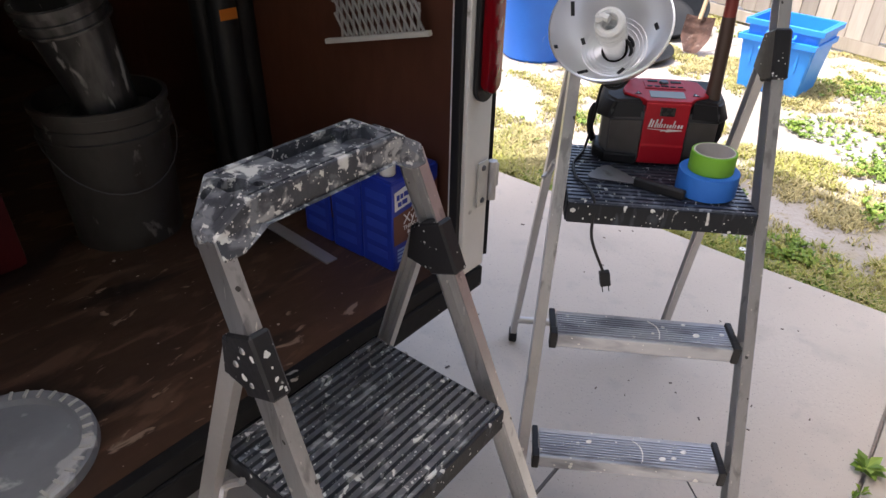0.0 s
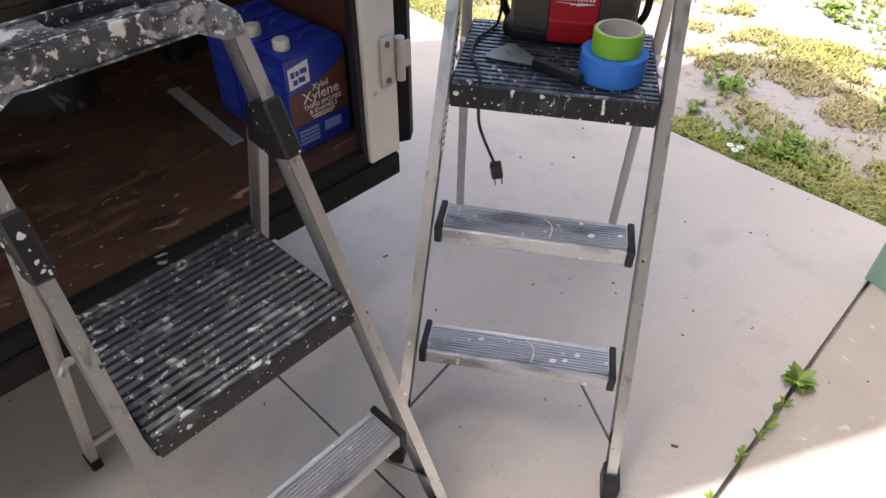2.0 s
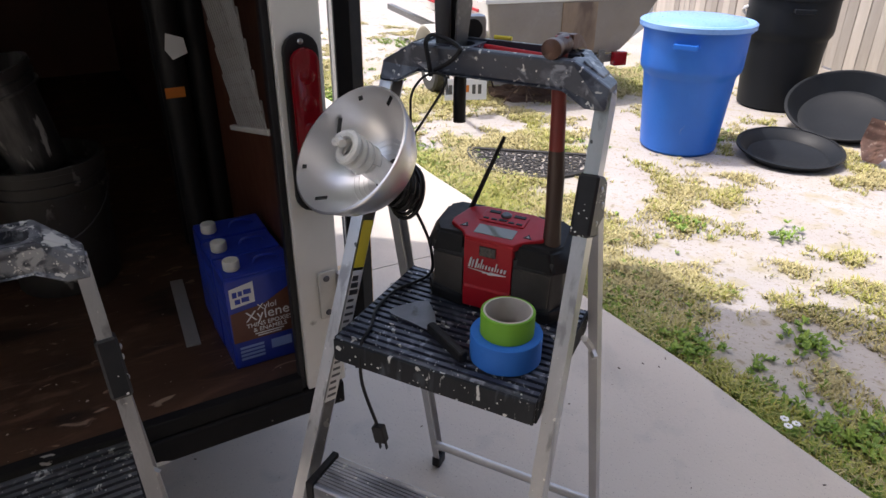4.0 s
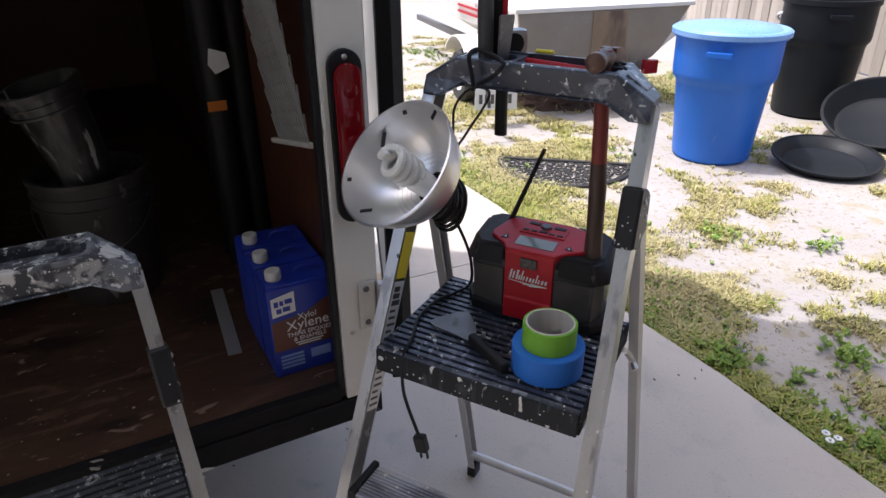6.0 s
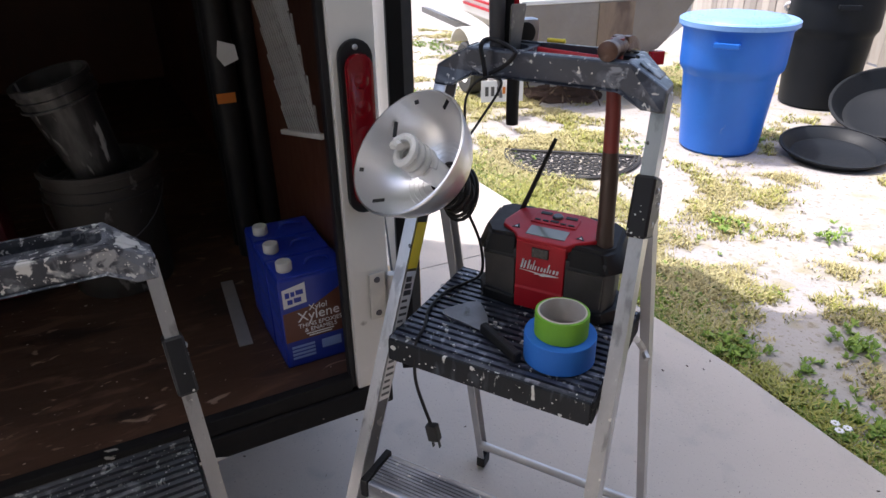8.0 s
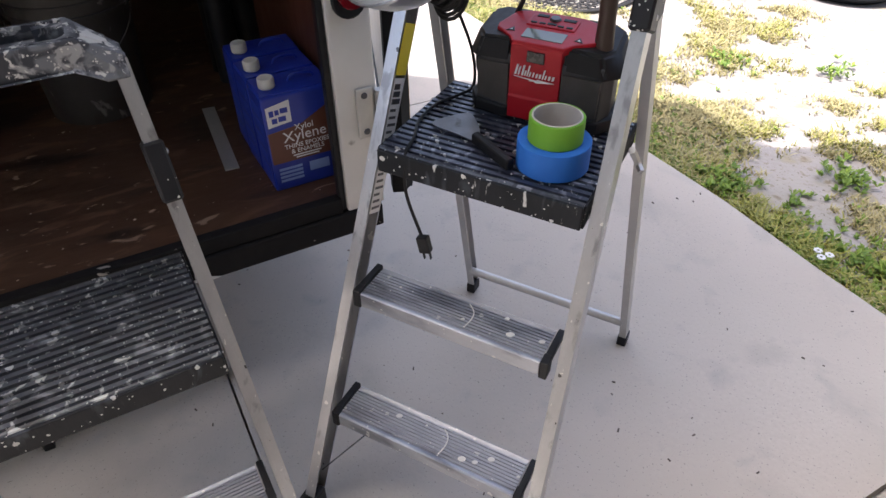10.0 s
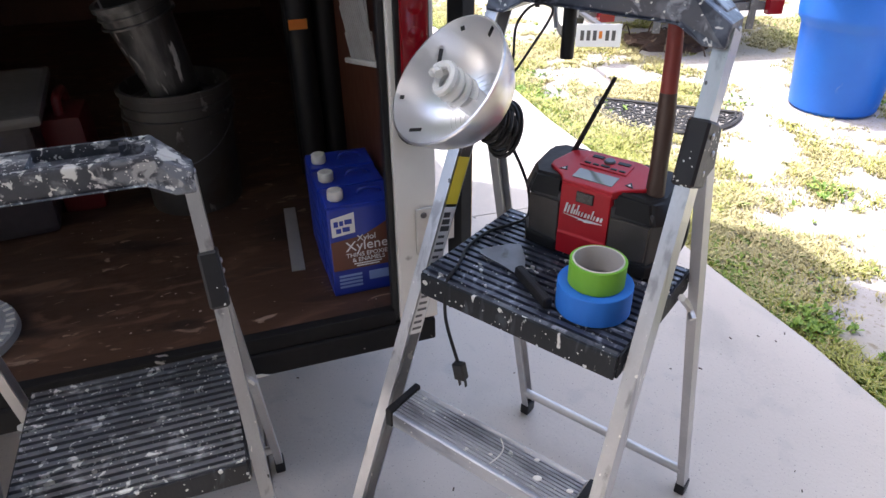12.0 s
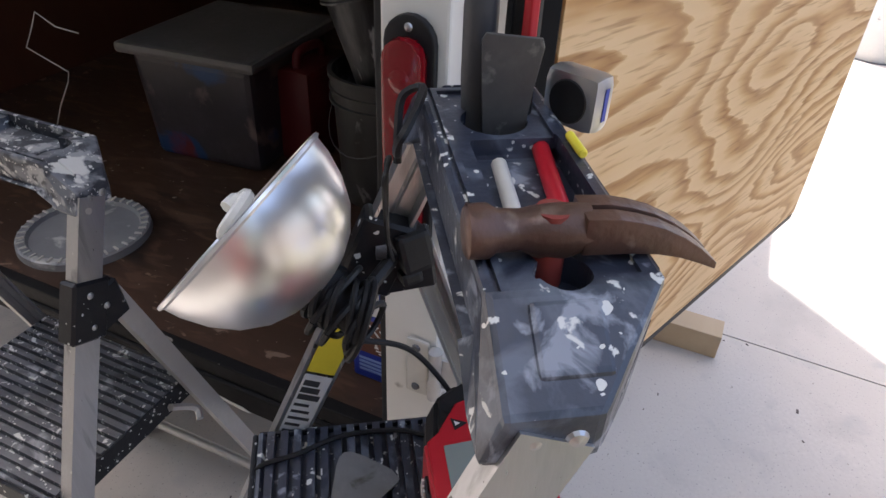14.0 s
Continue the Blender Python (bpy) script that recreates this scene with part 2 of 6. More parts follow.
def plywood_material():
    """Rotary-cut fir: bands of early and late wood that follow long, broken contour lines."""
    m = bpy.data.materials.new("fir_plywood")
    m.use_nodes = True
    n, l = m.node_tree.nodes, m.node_tree.links
    p = n["Principled BSDF"]
    tc = n.new("ShaderNodeTexCoord")

    def noisy(scale, sc, detail, rough=0.5):
        mp = n.new("ShaderNodeMapping")
        mp.inputs["Scale"].default_value = scale
        l.new(tc.outputs["Object"], mp.inputs[0])
        t = n.new("ShaderNodeTexNoise")
        t.inputs["Scale"].default_value, t.inputs["Detail"].default_value, t.inputs["Roughness"].default_value = sc, detail, rough
        l.new(mp.outputs[0], t.inputs["Vector"])
        return t.outputs["Fac"]

    def maths(op, a, b):
        x = n.new("ShaderNodeMath")
        x.operation = op
        for k, v in ((0, a), (1, b)):
            if isinstance(v, float):
                x.inputs[k].default_value = v
            else:
                l.new(v, x.inputs[k])
        return x.outputs[0]

    broad = noisy((0.36, 1, 1.0), 2.3, 0.8)
    jag = noisy((0.12, 1, 1.0), 18.0, 3.0, 0.6)
    rings = maths("ADD", maths("MULTIPLY", broad, 24.0), maths("MULTIPLY", jag, 1.6))
    fr = maths("FRACT", rings, 0.0)
    ramp = n.new("ShaderNodeValToRGB")
    e = ramp.color_ramp.elements
    e[0].position, e[0].color = 0.0, (0.72, 0.49, 0.26, 1)
    e[1].position, e[1].color = 1.0, (0.62, 0.38, 0.17, 1)
    for pos, c in ((0.42, (0.68, 0.44, 0.22, 1)), (0.66, (0.52, 0.28, 0.10, 1)), (0.84, (0.37, 0.17, 0.05, 1)), (0.93, (0.42, 0.21, 0.07, 1))):
        x = e.new(pos)
        x.color = c
    l.new(fr, ramp.inputs[0])
    soft = n.new("ShaderNodeMix")
    soft.data_type = "RGBA"
    soft.inputs["B"].default_value = (0.66, 0.43, 0.22, 1)
    fade = n.new("ShaderNodeMapRange")
    fade.inputs[1].default_value, fade.inputs[2].default_value, fade.inputs[3].default_value, fade.inputs[4].default_value = 0.35, 0.7, 0.0, 0.40
    l.new(noisy((0.6, 1, 1.0), 5.0, 3.0), fade.inputs[0])
    l.new(fade.outputs[0], soft.inputs["Factor"])
    l.new(ramp.outputs[0], soft.inputs["A"])
    pores = n.new("ShaderNodeMix")
    pores.data_type, pores.blend_type = "RGBA", "MULTIPLY"
    pores.inputs["B"].default_value = (0.62, 0.52, 0.42, 1)
    thin = n.new("ShaderNodeMapRange")
    thin.inputs[1].default_value, thin.inputs[2].default_value, thin.inputs[4].default_value = 0.56, 0.72, 0.8
    streak = noisy((0.07, 1, 1.0), 150.0, 2.0)
    l.new(streak, thin.inputs[0])
    l.new(thin.outputs[0], pores.inputs["Factor"])
    l.new(soft.outputs["Result"], pores.inputs["A"])
    l.new(pores.outputs["Result"], p.inputs["Base Color"])
    b = n.new("ShaderNodeBump")
    b.inputs["Strength"].default_value, b.inputs["Distance"].default_value = 0.25, 0.002
    l.new(streak, b.inputs["Height"])
    l.new(b.outputs[0], p.inputs["Normal"])
    p.inputs["Roughness"].default_value = 0.65
    return m


M["plywood"] = plywood_material()


# ---- mesh helpers ----
def part(name, bm, mat, parent=None, label="", smooth=False, m=None):
    me = bpy.data.meshes.new(name)
    bmesh.ops.recalc_face_normals(bm, faces=bm.faces)
    bm.to_mesh(me)
    bm.free()
    me.materials.append(M[mat] if isinstance(mat, str) else mat)
    if smooth:
        me.shade_smooth()
        me.set_sharp_from_angle(angle=radians(40))
    ob = new(name, me)
    if parent is not None:
        ob.parent = parent
    if m is not None:
        ob.matrix_basis = m
    if label:
        ob["label"] = label
    return ob


def thing(name, label, category, m=None, group=""):
    ob = new(name)
    ob.empty_display_size = 0.05
    if m is not None:
        ob.matrix_basis = m
    return tagged(ob, label, category, group)


def box(bm, lo, hi, bevel=0.0, m=None, taper=None):
    """A box between two corners. taper: factors (x, y) for its top."""
    c = [(a + b) / 2 for a, b in zip(lo, hi)]
    s = [abs(b - a) for a, b in zip(lo, hi)]
    r = bmesh.ops.create_cube(bm, size=1)
    vs = r["verts"]
    for v in vs:
        k = taper if taper and v.co.z > 0 else (1, 1)
        v.co = Vector((c[0] + v.co.x * s[0] * k[0], c[1] + v.co.y * s[1] * k[1], c[2] + v.co.z * s[2]))
    if bevel:
        es = {e for v in vs for e in v.link_edges}
        g = bmesh.ops.bevel(bm, geom=list(es), offset=bevel, segments=2, affect="EDGES", profile=0.6)
        vs = list({v for f in g["faces"] for v in f.verts} | {v for v in vs if v.is_valid})
    if m is not None:
        bmesh.ops.transform(bm, matrix=m, verts=[v for v in vs if v.is_valid])
    return bm


def boxm(*args, **kw):
    return box(bmesh.new(), *args, **kw)


def prism(bm, profile, lo, hi, axis="y", bevel=0.0):
    """A closed outline pushed from lo to hi along an axis; the outline lies in the other two, in their order."""
    put = {"x": lambda a, b, c: (c, a, b), "y": lambda a, b, c: (a, c, b), "z": lambda a, b, c: (a, b, c)}[axis]
    one = [bm.verts.new(put(a, b, lo)) for a, b in profile]
    two = [bm.verts.new(put(a, b, hi)) for a, b in profile]
    k = len(profile)
    fs = [bm.faces.new(one), bm.faces.new(two[::-1])]
    for i in range(k):
        fs.append(bm.faces.new((one[i], one[(i + 1) % k], two[(i + 1) % k], two[i])))
    bmesh.ops.recalc_face_normals(bm, faces=fs)
    if bevel:
        es = {e for f in fs for e in f.edges}
        bmesh.ops.bevel(bm, geom=list(es), offset=bevel, segments=2, affect="EDGES", profile=0.6)
    return bm


def lathe(bm, profile, segs=32, m=None, arc=1.0):
    """Turns (radius, height) pairs about z."""
    rings = []
    vs = []
    for r, z in profile:
        ring = [bm.verts.new((r * math.cos(2 * math.pi * i / segs), r * math.sin(2 * math.pi * i / segs), z)) for i in range(segs)] if r > 1e-6 else [bm.verts.new((0, 0, z))]
        rings.append(ring)
        vs += ring
    for a, b in zip(rings, rings[1:]):
        for i in range(segs):
            j = (i + 1) % segs
            q = [a[i % len(a)], a[j % len(a)], b[j % len(b)], b[i % len(b)]]
            q = list(dict.fromkeys(q))
            if len(q) > 2:
                bm.faces.new(q)
    if m is not None:
        bmesh.ops.transform(bm, matrix=m, verts=vs)
    return bm


def tube(bm, pts, r, segs=8, radii=None):
    """A round bar along points."""
    pts = [Vector(p) for p in pts]
    rings = []
    ref = Vector((0.123, 0.317, 0.94))
    for i, p in enumerate(pts):
        d = (pts[min(i + 1, len(pts) - 1)] - pts[max(i - 1, 0)]).normalized()
        x = (ref - d * ref.dot(d))
        x = x.normalized() if x.length > 1e-4 else d.orthogonal().normalized()
        ref = x
        y = d.cross(x)
        rr = radii[i] if radii else r
        rings.append([bm.verts.new(p + (x * math.cos(2 * math.pi * k / segs) + y * math.sin(2 * math.pi * k / segs)) * rr) for k in range(segs)])
    for a, b in zip(rings, rings[1:]):
        for k in range(segs):
            bm.faces.new((a[k], a[(k + 1) % segs], b[(k + 1) % segs], b[k]))
    bm.faces.new(rings[0][::-1])
    bm.faces.new(rings[-1])
    return bm


def smooth_path(pts, n=8):
    """Catmull-Rom through points."""
    pts = [Vector(p) for p in pts]
    out = []
    for i in range(len(pts) - 1):
        a, b, c, d = pts[max(i - 1, 0)], pts[i], pts[i + 1], pts[min(i + 2, len(pts) - 1)]
        for k in range(n):
            t = k / n
            out.append(0.5 * (2 * b + (c - a) * t + (2 * a - 5 * b + 4 * c - d) * t * t + (3 * b - a - 3 * c + d) * t ** 3))
    return out + [pts[-1]]


def bar(bm, p, q, profile, side):
    """An outline (across, deep) pushed from p to q; side is the direction of its first axis."""
    p, q, side = Vector(p), Vector(q), Vector(side)
    d = (q - p).normalized()
    x = (side - d * side.dot(d)).normalized()
    y = d.cross(x)
    one = [bm.verts.new(p + x * a + y * b) for a, b in profile]
    two = [bm.verts.new(q + x * a + y * b) for a, b in profile]
    k = len(profile)
    bm.faces.new(one)
    bm.faces.new(two[::-1])
    for i in range(k):
        bm.faces.new((one[i], one[(i + 1) % k], two[(i + 1) % k], two[i]))
    return bm


def carved(bm, cutters):
    """The mesh of bm less the cutters, each a bmesh."""
    me = bpy.data.meshes.new("blank")
    bmesh.ops.recalc_face_normals(bm, faces=bm.faces)
    bm.to_mesh(me)
    bm.free()
    ob = new("blank", me)
    made = []
    for c in cutters:
        cm = bpy.data.meshes.new("cutter")
        bmesh.ops.recalc_face_normals(c, faces=c.faces)
        c.to_mesh(cm)
        c.free()
        co = new("cutter", cm)
        made.append(co)
        md = ob.modifiers.new("cut", "BOOLEAN")
        md.operation, md.object, md.solver = "DIFFERENCE", co, "EXACT"
    ev = ob.evaluated_get(bpy.context.evaluated_depsgraph_get())
    out = bmesh.new()
    out.from_mesh(ev.to_mesh())
    for o in [ob] + made:
        d = o.data
        bpy.data.objects.remove(o)
        bpy.data.meshes.remove(d)
    return out


def frame_at(x, y, z, ax, ay):
    """A pose with its first axis along (ax, ay) on the level."""
    return pose(x, y, z, 0, 0, math.degrees(math.atan2(ay, ax)))


# ---- ground ----
SLAB = [(-9.0, 10.6), (-1.74, 7.35), (-0.74, 6.78), (0.18, 6.22), (0.60, 6.00), (1.0, 5.74), (1.3, 5.48), (1.62, 5.30), (2.05, 5.085), (2.42, 4.86), (2.84, 4.625), (3.3, 4.33), (6.0, 2.7), (6.0, -6.0), (-9.0, -6.0)]


def clipped(poly, n, d):
    """The side of an outline where n . p >= d."""
    out = []
    for i, p in enumerate(poly):
        q = poly[(i + 1) % len(poly)]
        a, b = n[0] * p[0] + n[1] * p[1] - d, n[0] * q[0] + n[1] * q[1] - d
        if a >= 0:
            out.append(p)
        if (a >= 0) != (b >= 0):
            k = a / (a - b)
            out.append((p[0] + (q[0] - p[0]) * k, p[1] + (q[1] - p[1]) * k))
    return out


def split(poly, p, direction, gap=0.004):
    dx, dy = Vector(direction).normalized()
    n = (-dy, dx)
    d = n[0] * p[0] + n[1] * p[1]
    return clipped(poly, n, d + gap), clipped(poly, (-n[0], -n[1]), -d + gap)


far = bmesh.new()
bmesh.ops.create_grid(far, x_segments=2, y_segments=2, size=300)
ground = part("ground", far, "sand", m=pose(0, 0, -0.035))
tagged(ground, "sandy yard with patches of grass and straw", "ground", kind="structure")

left_side, house_side = split(SLAB, (2.75, 4.28), (0.40, 0.76), 0.006)
beyond, near_trailer = split(left_side, (0.621, 4.965), (0.43, 0.745), 0.003)
more = []
for piece in (beyond, near_trailer):
    if len(piece) > 2:
        more += list(split(piece, (1.45, 3.40), (0.87, -0.46), 0.003))
slab = tagged(new("pavement"), "smooth grey concrete slab with control joints", "pavement", kind="structure")
for piece, mat in [(q, "concrete") for q in more] + [(house_side, "rough_concrete")]:
    if len(piece) > 2:
        part("slab", prism(bmesh.new(), piece, -0.12, 0.0, "z"), mat, slab)

# ---- trailer ----
O_T = Vector((1.465, 3.90, 0))
U_T, V_T = Vector((-0.465, -0.885, 0)), Vector((-0.885, 0.465, 0))
# local x runs inward, local y to the near side of the opening, so that the frame is right-handed
TRAILER = Matrix.Translation(O_T) @ Matrix(((V_T.x, U_T.x, 0, 0), (V_T.y, U_T.y, 0, 0), (0, 0, 1, 0), (0, 0, 0, 1)))
TF, TW, TL, TH = 0.51, 2.1, 3.6, 2.30
trailer = thing("cargo_trailer", "white enclosed cargo trailer, rear open, lined with brown plywood", "trailer", TRAILER)
part("side_wall", boxm((0.05, 0.0, 0.40), (TL, 0.022, TH)), "white_paint", trailer)
part("side_wall", boxm((0.0, TW - 0.022, 0.40), (TL, TW, TH)), "white_paint", trailer)
part("front_wall", boxm((TL, 0.0, 0.40), (TL + 0.03, TW, TH)), "white_paint", trailer)
part("roof", boxm((-0.02, -0.01, TH), (TL + 0.04, TW + 0.01, TH + 0.04)), "white_paint", trailer)
part("floor_board", boxm((0.02, 0.024, 0.43), (TL, TW - 0.024, TF)), "floor_ply", trailer, "stained brown plywood floor with scuffs")
part("lining", boxm((0.06, 0.024, TF + 0.002), (TL - 0.01, 0.042, TH - 0.002)), "brown_ply", trailer, "reddish brown plywood lining")
part("lining", boxm((0.06, TW - 0.042, TF + 0.002), (TL - 0.01, TW - 0.024, TH - 0.002)), "brown_ply", trailer)
part("lining", boxm((TL - 0.03, 0.044, TF + 0.002), (TL - 0.004, TW - 0.044, TH - 0.002)), "brown_ply", trailer)
part("corner_post", boxm((0.0, -0.003, 0.475), (0.05, 0.088, TH), 0.004), "white_paint", trailer, "white painted steel corner post")
part("corner_post", boxm((0.0, TW - 0.09, 0.475), (0.05, TW, TH), 0.004), "white_paint", trailer)
part("door_gasket", boxm((0.010, 0.089, 0.475), (0.034, 0.103, TH), 0.003), "black", trailer, "black rubber seal")
part("sill", boxm((-0.006, 0.004, 0.412), (0.018, TW, 0.472), 0.006), "trailer_black", trailer, "scraped black steel sill")
part("chassis_rail", boxm((0.80, 0.1, 0.30), (TL, 0.16, 0.42)), "trailer_black", trailer)
part("floor_lip", boxm((0.002, 0.10, 0.473), (0.030, TW - 0.10, TF + 0.003), 0.004), "trailer_black", trailer, "black painted threshold with scuffed edge")
scuff = bmesh.new()
prism(scuff, [(0.40, 0.414), (0.425, 0.413), (0.455, 0.417), (0.49, 0.424), (0.485, 0.429), (0.45, 0.424), (0.42, 0.422)], -0.0075, -0.0062, "x")
part("bare_scuff", scuff, "white_paint", trailer, "pale patch of chipped paint")
part("header", boxm((0.0, 0.089, TH - 0.15), (0.05, TW - 0.091, TH - 0.001)), "white_paint", trailer)

# tail lamp
lamp_m = bpy.data.materials.new("red_lens")
lamp_m.use_nodes = True
_p = lamp_m.node_tree.nodes["Principled BSDF"]
_p.inputs["Base Color"].default_value, _p.inputs["Roughness"].default_value = (0.17, 0.003, 0.007, 1), 0.12
M["red_lens"] = lamp_m


def capsule(w, h, n=10):
    """An upright outline with round ends."""
    r = w / 2
    top = [(r * math.cos(a), h / 2 - r + r * math.sin(a)) for a in np.linspace(0, math.pi, n)]
    return top + [(-x, -z) for x, z in top]


tail = thing("tail_light", "long red oval trailer tail light on the white post", "tail light", TRAILER @ pose(-0.002, 0.043, 1.095))
part("bezel", prism(bmesh.new(), capsule(0.068, 0.345), -0.012, 0.0, "x", 0.003), "black", tail)
part("lens", prism(bmesh.new(), capsule(0.054, 0.30), -0.034, -0.0125, "x", 0.008), "red_lens", tail, smooth=True)

for k in range(5):
    part("led", lathe(bmesh.new(), [(0, 0.003), (0.012, 0.0015), (0.016, 0)], 20, pose(-0.0335, 0, -0.10 + k * 0.05, 0, -90, 0)), "red_lens", tail, smooth=True)
part("screw", lathe(bmesh.new(), [(0, 0.003), (0.004, 0.002), (0.0055, 0)], 12, pose(-0.012, 0, 0.158, 0, -90, 0)), "steel", tail)

# ---- open door ----
DOOR_P, DOOR_D = Vector((1.453, 4.030, 0)), Vector((-0.668, 0.745, 0)).normalized()
door = thing("trailer_door", "open trailer door lined with raw yellow fir plywood", "door", frame_at(DOOR_P.x, DOOR_P.y, 0, DOOR_D.x, DOOR_D.y))
part("panel", boxm((0.012, 0.006, 0.458), (1.336, 0.044, TH - 0.02)), "white_paint", door)
part("plywood_sheet", boxm((0.001, -0.004, 0.462), (1.335, 0.005, TH - 0.03), 0.001), "plywood", door, "raw yellow plywood with flame grain")
part("edge_seal", prism(bmesh.new(), [(-0.040, 0.020), (-0.038, 0.050), (0.0, 0.052), (0.0, 0.0), (-0.004, -0.003)], 0.45, TH - 0.01, "z", 0.002), "trailer_black", door, "black rubber seal on the hinge edge")
part("edge_trim", boxm((1.337, -0.002, 0.45), (1.350, 0.05, TH - 0.01), 0.002), "white_paint", door)
part("edge_trim", boxm((0.001, -0.002, 0.438), (1.336, 0.05, 0.456), 0.002), "black", door)

# ---- unseen canopy added to shade the slab, cut to the shadow's outline ----
SH = 3.1
off = SUN_FROM * (SH / SUN_FROM.z)
SHADE = [(-6.0, 2.97), (0.2, 5.20), (1.7, 5.78), (1.98, 5.62), (2.12, 5.62), (2.42, 5.86), (2.72, 5.85), (2.89, 5.65), (3.02, 5.45), (3.16, 5.26), (3.25, 4.90), (2.72, 3.78), (1.5, 2.96), (-6.0, -2.06)]
roof = part("canopy_roof", prism(bmesh.new(), [(x + off.x, y + off.y) for x, y in SHADE], SH, SH + 0.06, "z"), "green_paint")
tagged(roof, "unseen roof added over the slab, outlined to cast its shade", "roof", kind="structure")
# unseen slab added to hold sky light off the trailer opening
porch = part("porch_roof", prism(bmesh.new(), [(x + off.x, y + off.y) for x, y in ((6.5, 5.85), (2.72, 3.25), (2.2, 2.75), (1.75, 1.6), (1.5, -3.0), (6.5, -3.0))], SH + 0.08, SH + 0.14, "z"), "green_paint")
tagged(porch, "unseen ceiling slab added to keep sky light out of the trailer", "roof", kind="structure")
wall = part("wall_south", boxm((-9, -3.2, 0), (6, -3.0, 2.7)), "white_paint")
tagged(wall, "plain house wall", "wall", kind="structure")
# assumed wall added to block sky light from the east; brown limits bounce
east = part("wall_east", boxm((-1.0, -0.15, 0), (6.2, 0.0, 3.1)), "light_block_brown", m=frame_at(4.1, 4.4, 0, -0.46, -0.885) @ pose(0, 0.15, 0))
tagged(east, "assumed brown house wall, added to block sky light from the east", "wall", kind="structure")


# ---- stepladders ----
def channel(w, d, t=0.0035, lip=0.006):
    """A rail's outline: a web with two flanges and a ridge."""
    return [(-w / 2, -d / 2), (w / 2, -d / 2), (w / 2, -d / 2 + t), (-w / 2 + t, -d / 2 + t), (-w / 2 + t, -0.003), (-w / 2 + t + 0.002, 0), (-w / 2 + t, 0.003), (-w / 2 + t, d / 2 - t), (w / 2, d / 2 - t), (w / 2, d / 2), (-w / 2, d / 2)]


def tray_mesh(half, deep, drop, kit):
    """The moulded top: hipped ends that narrow at the back, a rim groove, a middle trough and round tool holes."""
    prof = [(-half, -drop), (-half, -0.036), (-half * 0.70, -0.002), (half * 0.70, -0.002), (half, -0.036), (half, -drop), (half - 0.032, -drop), (half - 0.070, -drop + 0.022), (-half + 0.070, -drop + 0.022), (-half + 0.032, -drop)]
    bm = prism(bmesh.new(), prof, -deep / 2, deep / 2, "y", 0.0045)
    for v in bm.verts:
        if v.co.y > 0:
            v.co.y -= max(0.0, (abs(v.co.x) / half - 0.66) / 0.34) * 0.052
        elif v.co.z > -0.045:
            v.co.y += 0.010
    inner = prism(bmesh.new(), [(-half * 0.66, -deep / 2 + 0.024), (half * 0.66, -deep / 2 + 0.024), (half * 0.66, deep / 2 - 0.016), (-half * 0.66, deep / 2 - 0.016)], -0.005, 0.006, "z")
    groove = boxm((-half * 0.70, -deep / 2 + 0.0165, -0.0055), (half * 0.70, -deep / 2 + 0.0195, 0.006))
    cuts = [inner, groove, boxm((-0.041, -0.022, -0.022), (0.086, 0.044, 0.02), 0.004)]
    for x, y, r in kit:
        c = bmesh.new()
        lathe(c, [(0, -0.045), (r, -0.045), (r, 0.02), (0, 0.02)], 28, pose(x, y, 0))
        cuts.append(c)
    return carved(bm, cuts)


def trough_mesh():
    """Floor and back wall that close the tray's trough."""
    bm = boxm((-0.125, -0.046, -0.034), (0.125, 0.054, -0.0235))
    box(bm, (-0.122, 0.0455, -0.0234), (0.122, 0.0545, -0.0045))
    return bm


def tread_mesh(half, y0, y1, z, ribs, skirt, r=0.006, groove=0.006):
    """A ribbed tread with a skirt: one comb-shaped outline pushed across."""
    step = (y1 - y0 - 0.020) / ribs
    prof = [(y0 + r * 0.4, z - skirt), (y0, z - skirt + r), (y0, z - r), (y0 + r * 0.5, z - 0.002), (y0 + r, z - 0.0005)]
    for i in range(ribs):
        y = y0 + 0.010 + step * (i + 0.5)
        prof += [(y - step * 0.24, z - groove), (y - step * 0.22, z), (y + step * 0.34, z), (y + step * 0.36, z - groove)]
    prof += [(y1 - r, z - 0.0005), (y1, z - r), (y1, z - skirt)]
    return prism(bmesh.new(), prof, -half, half, "x")


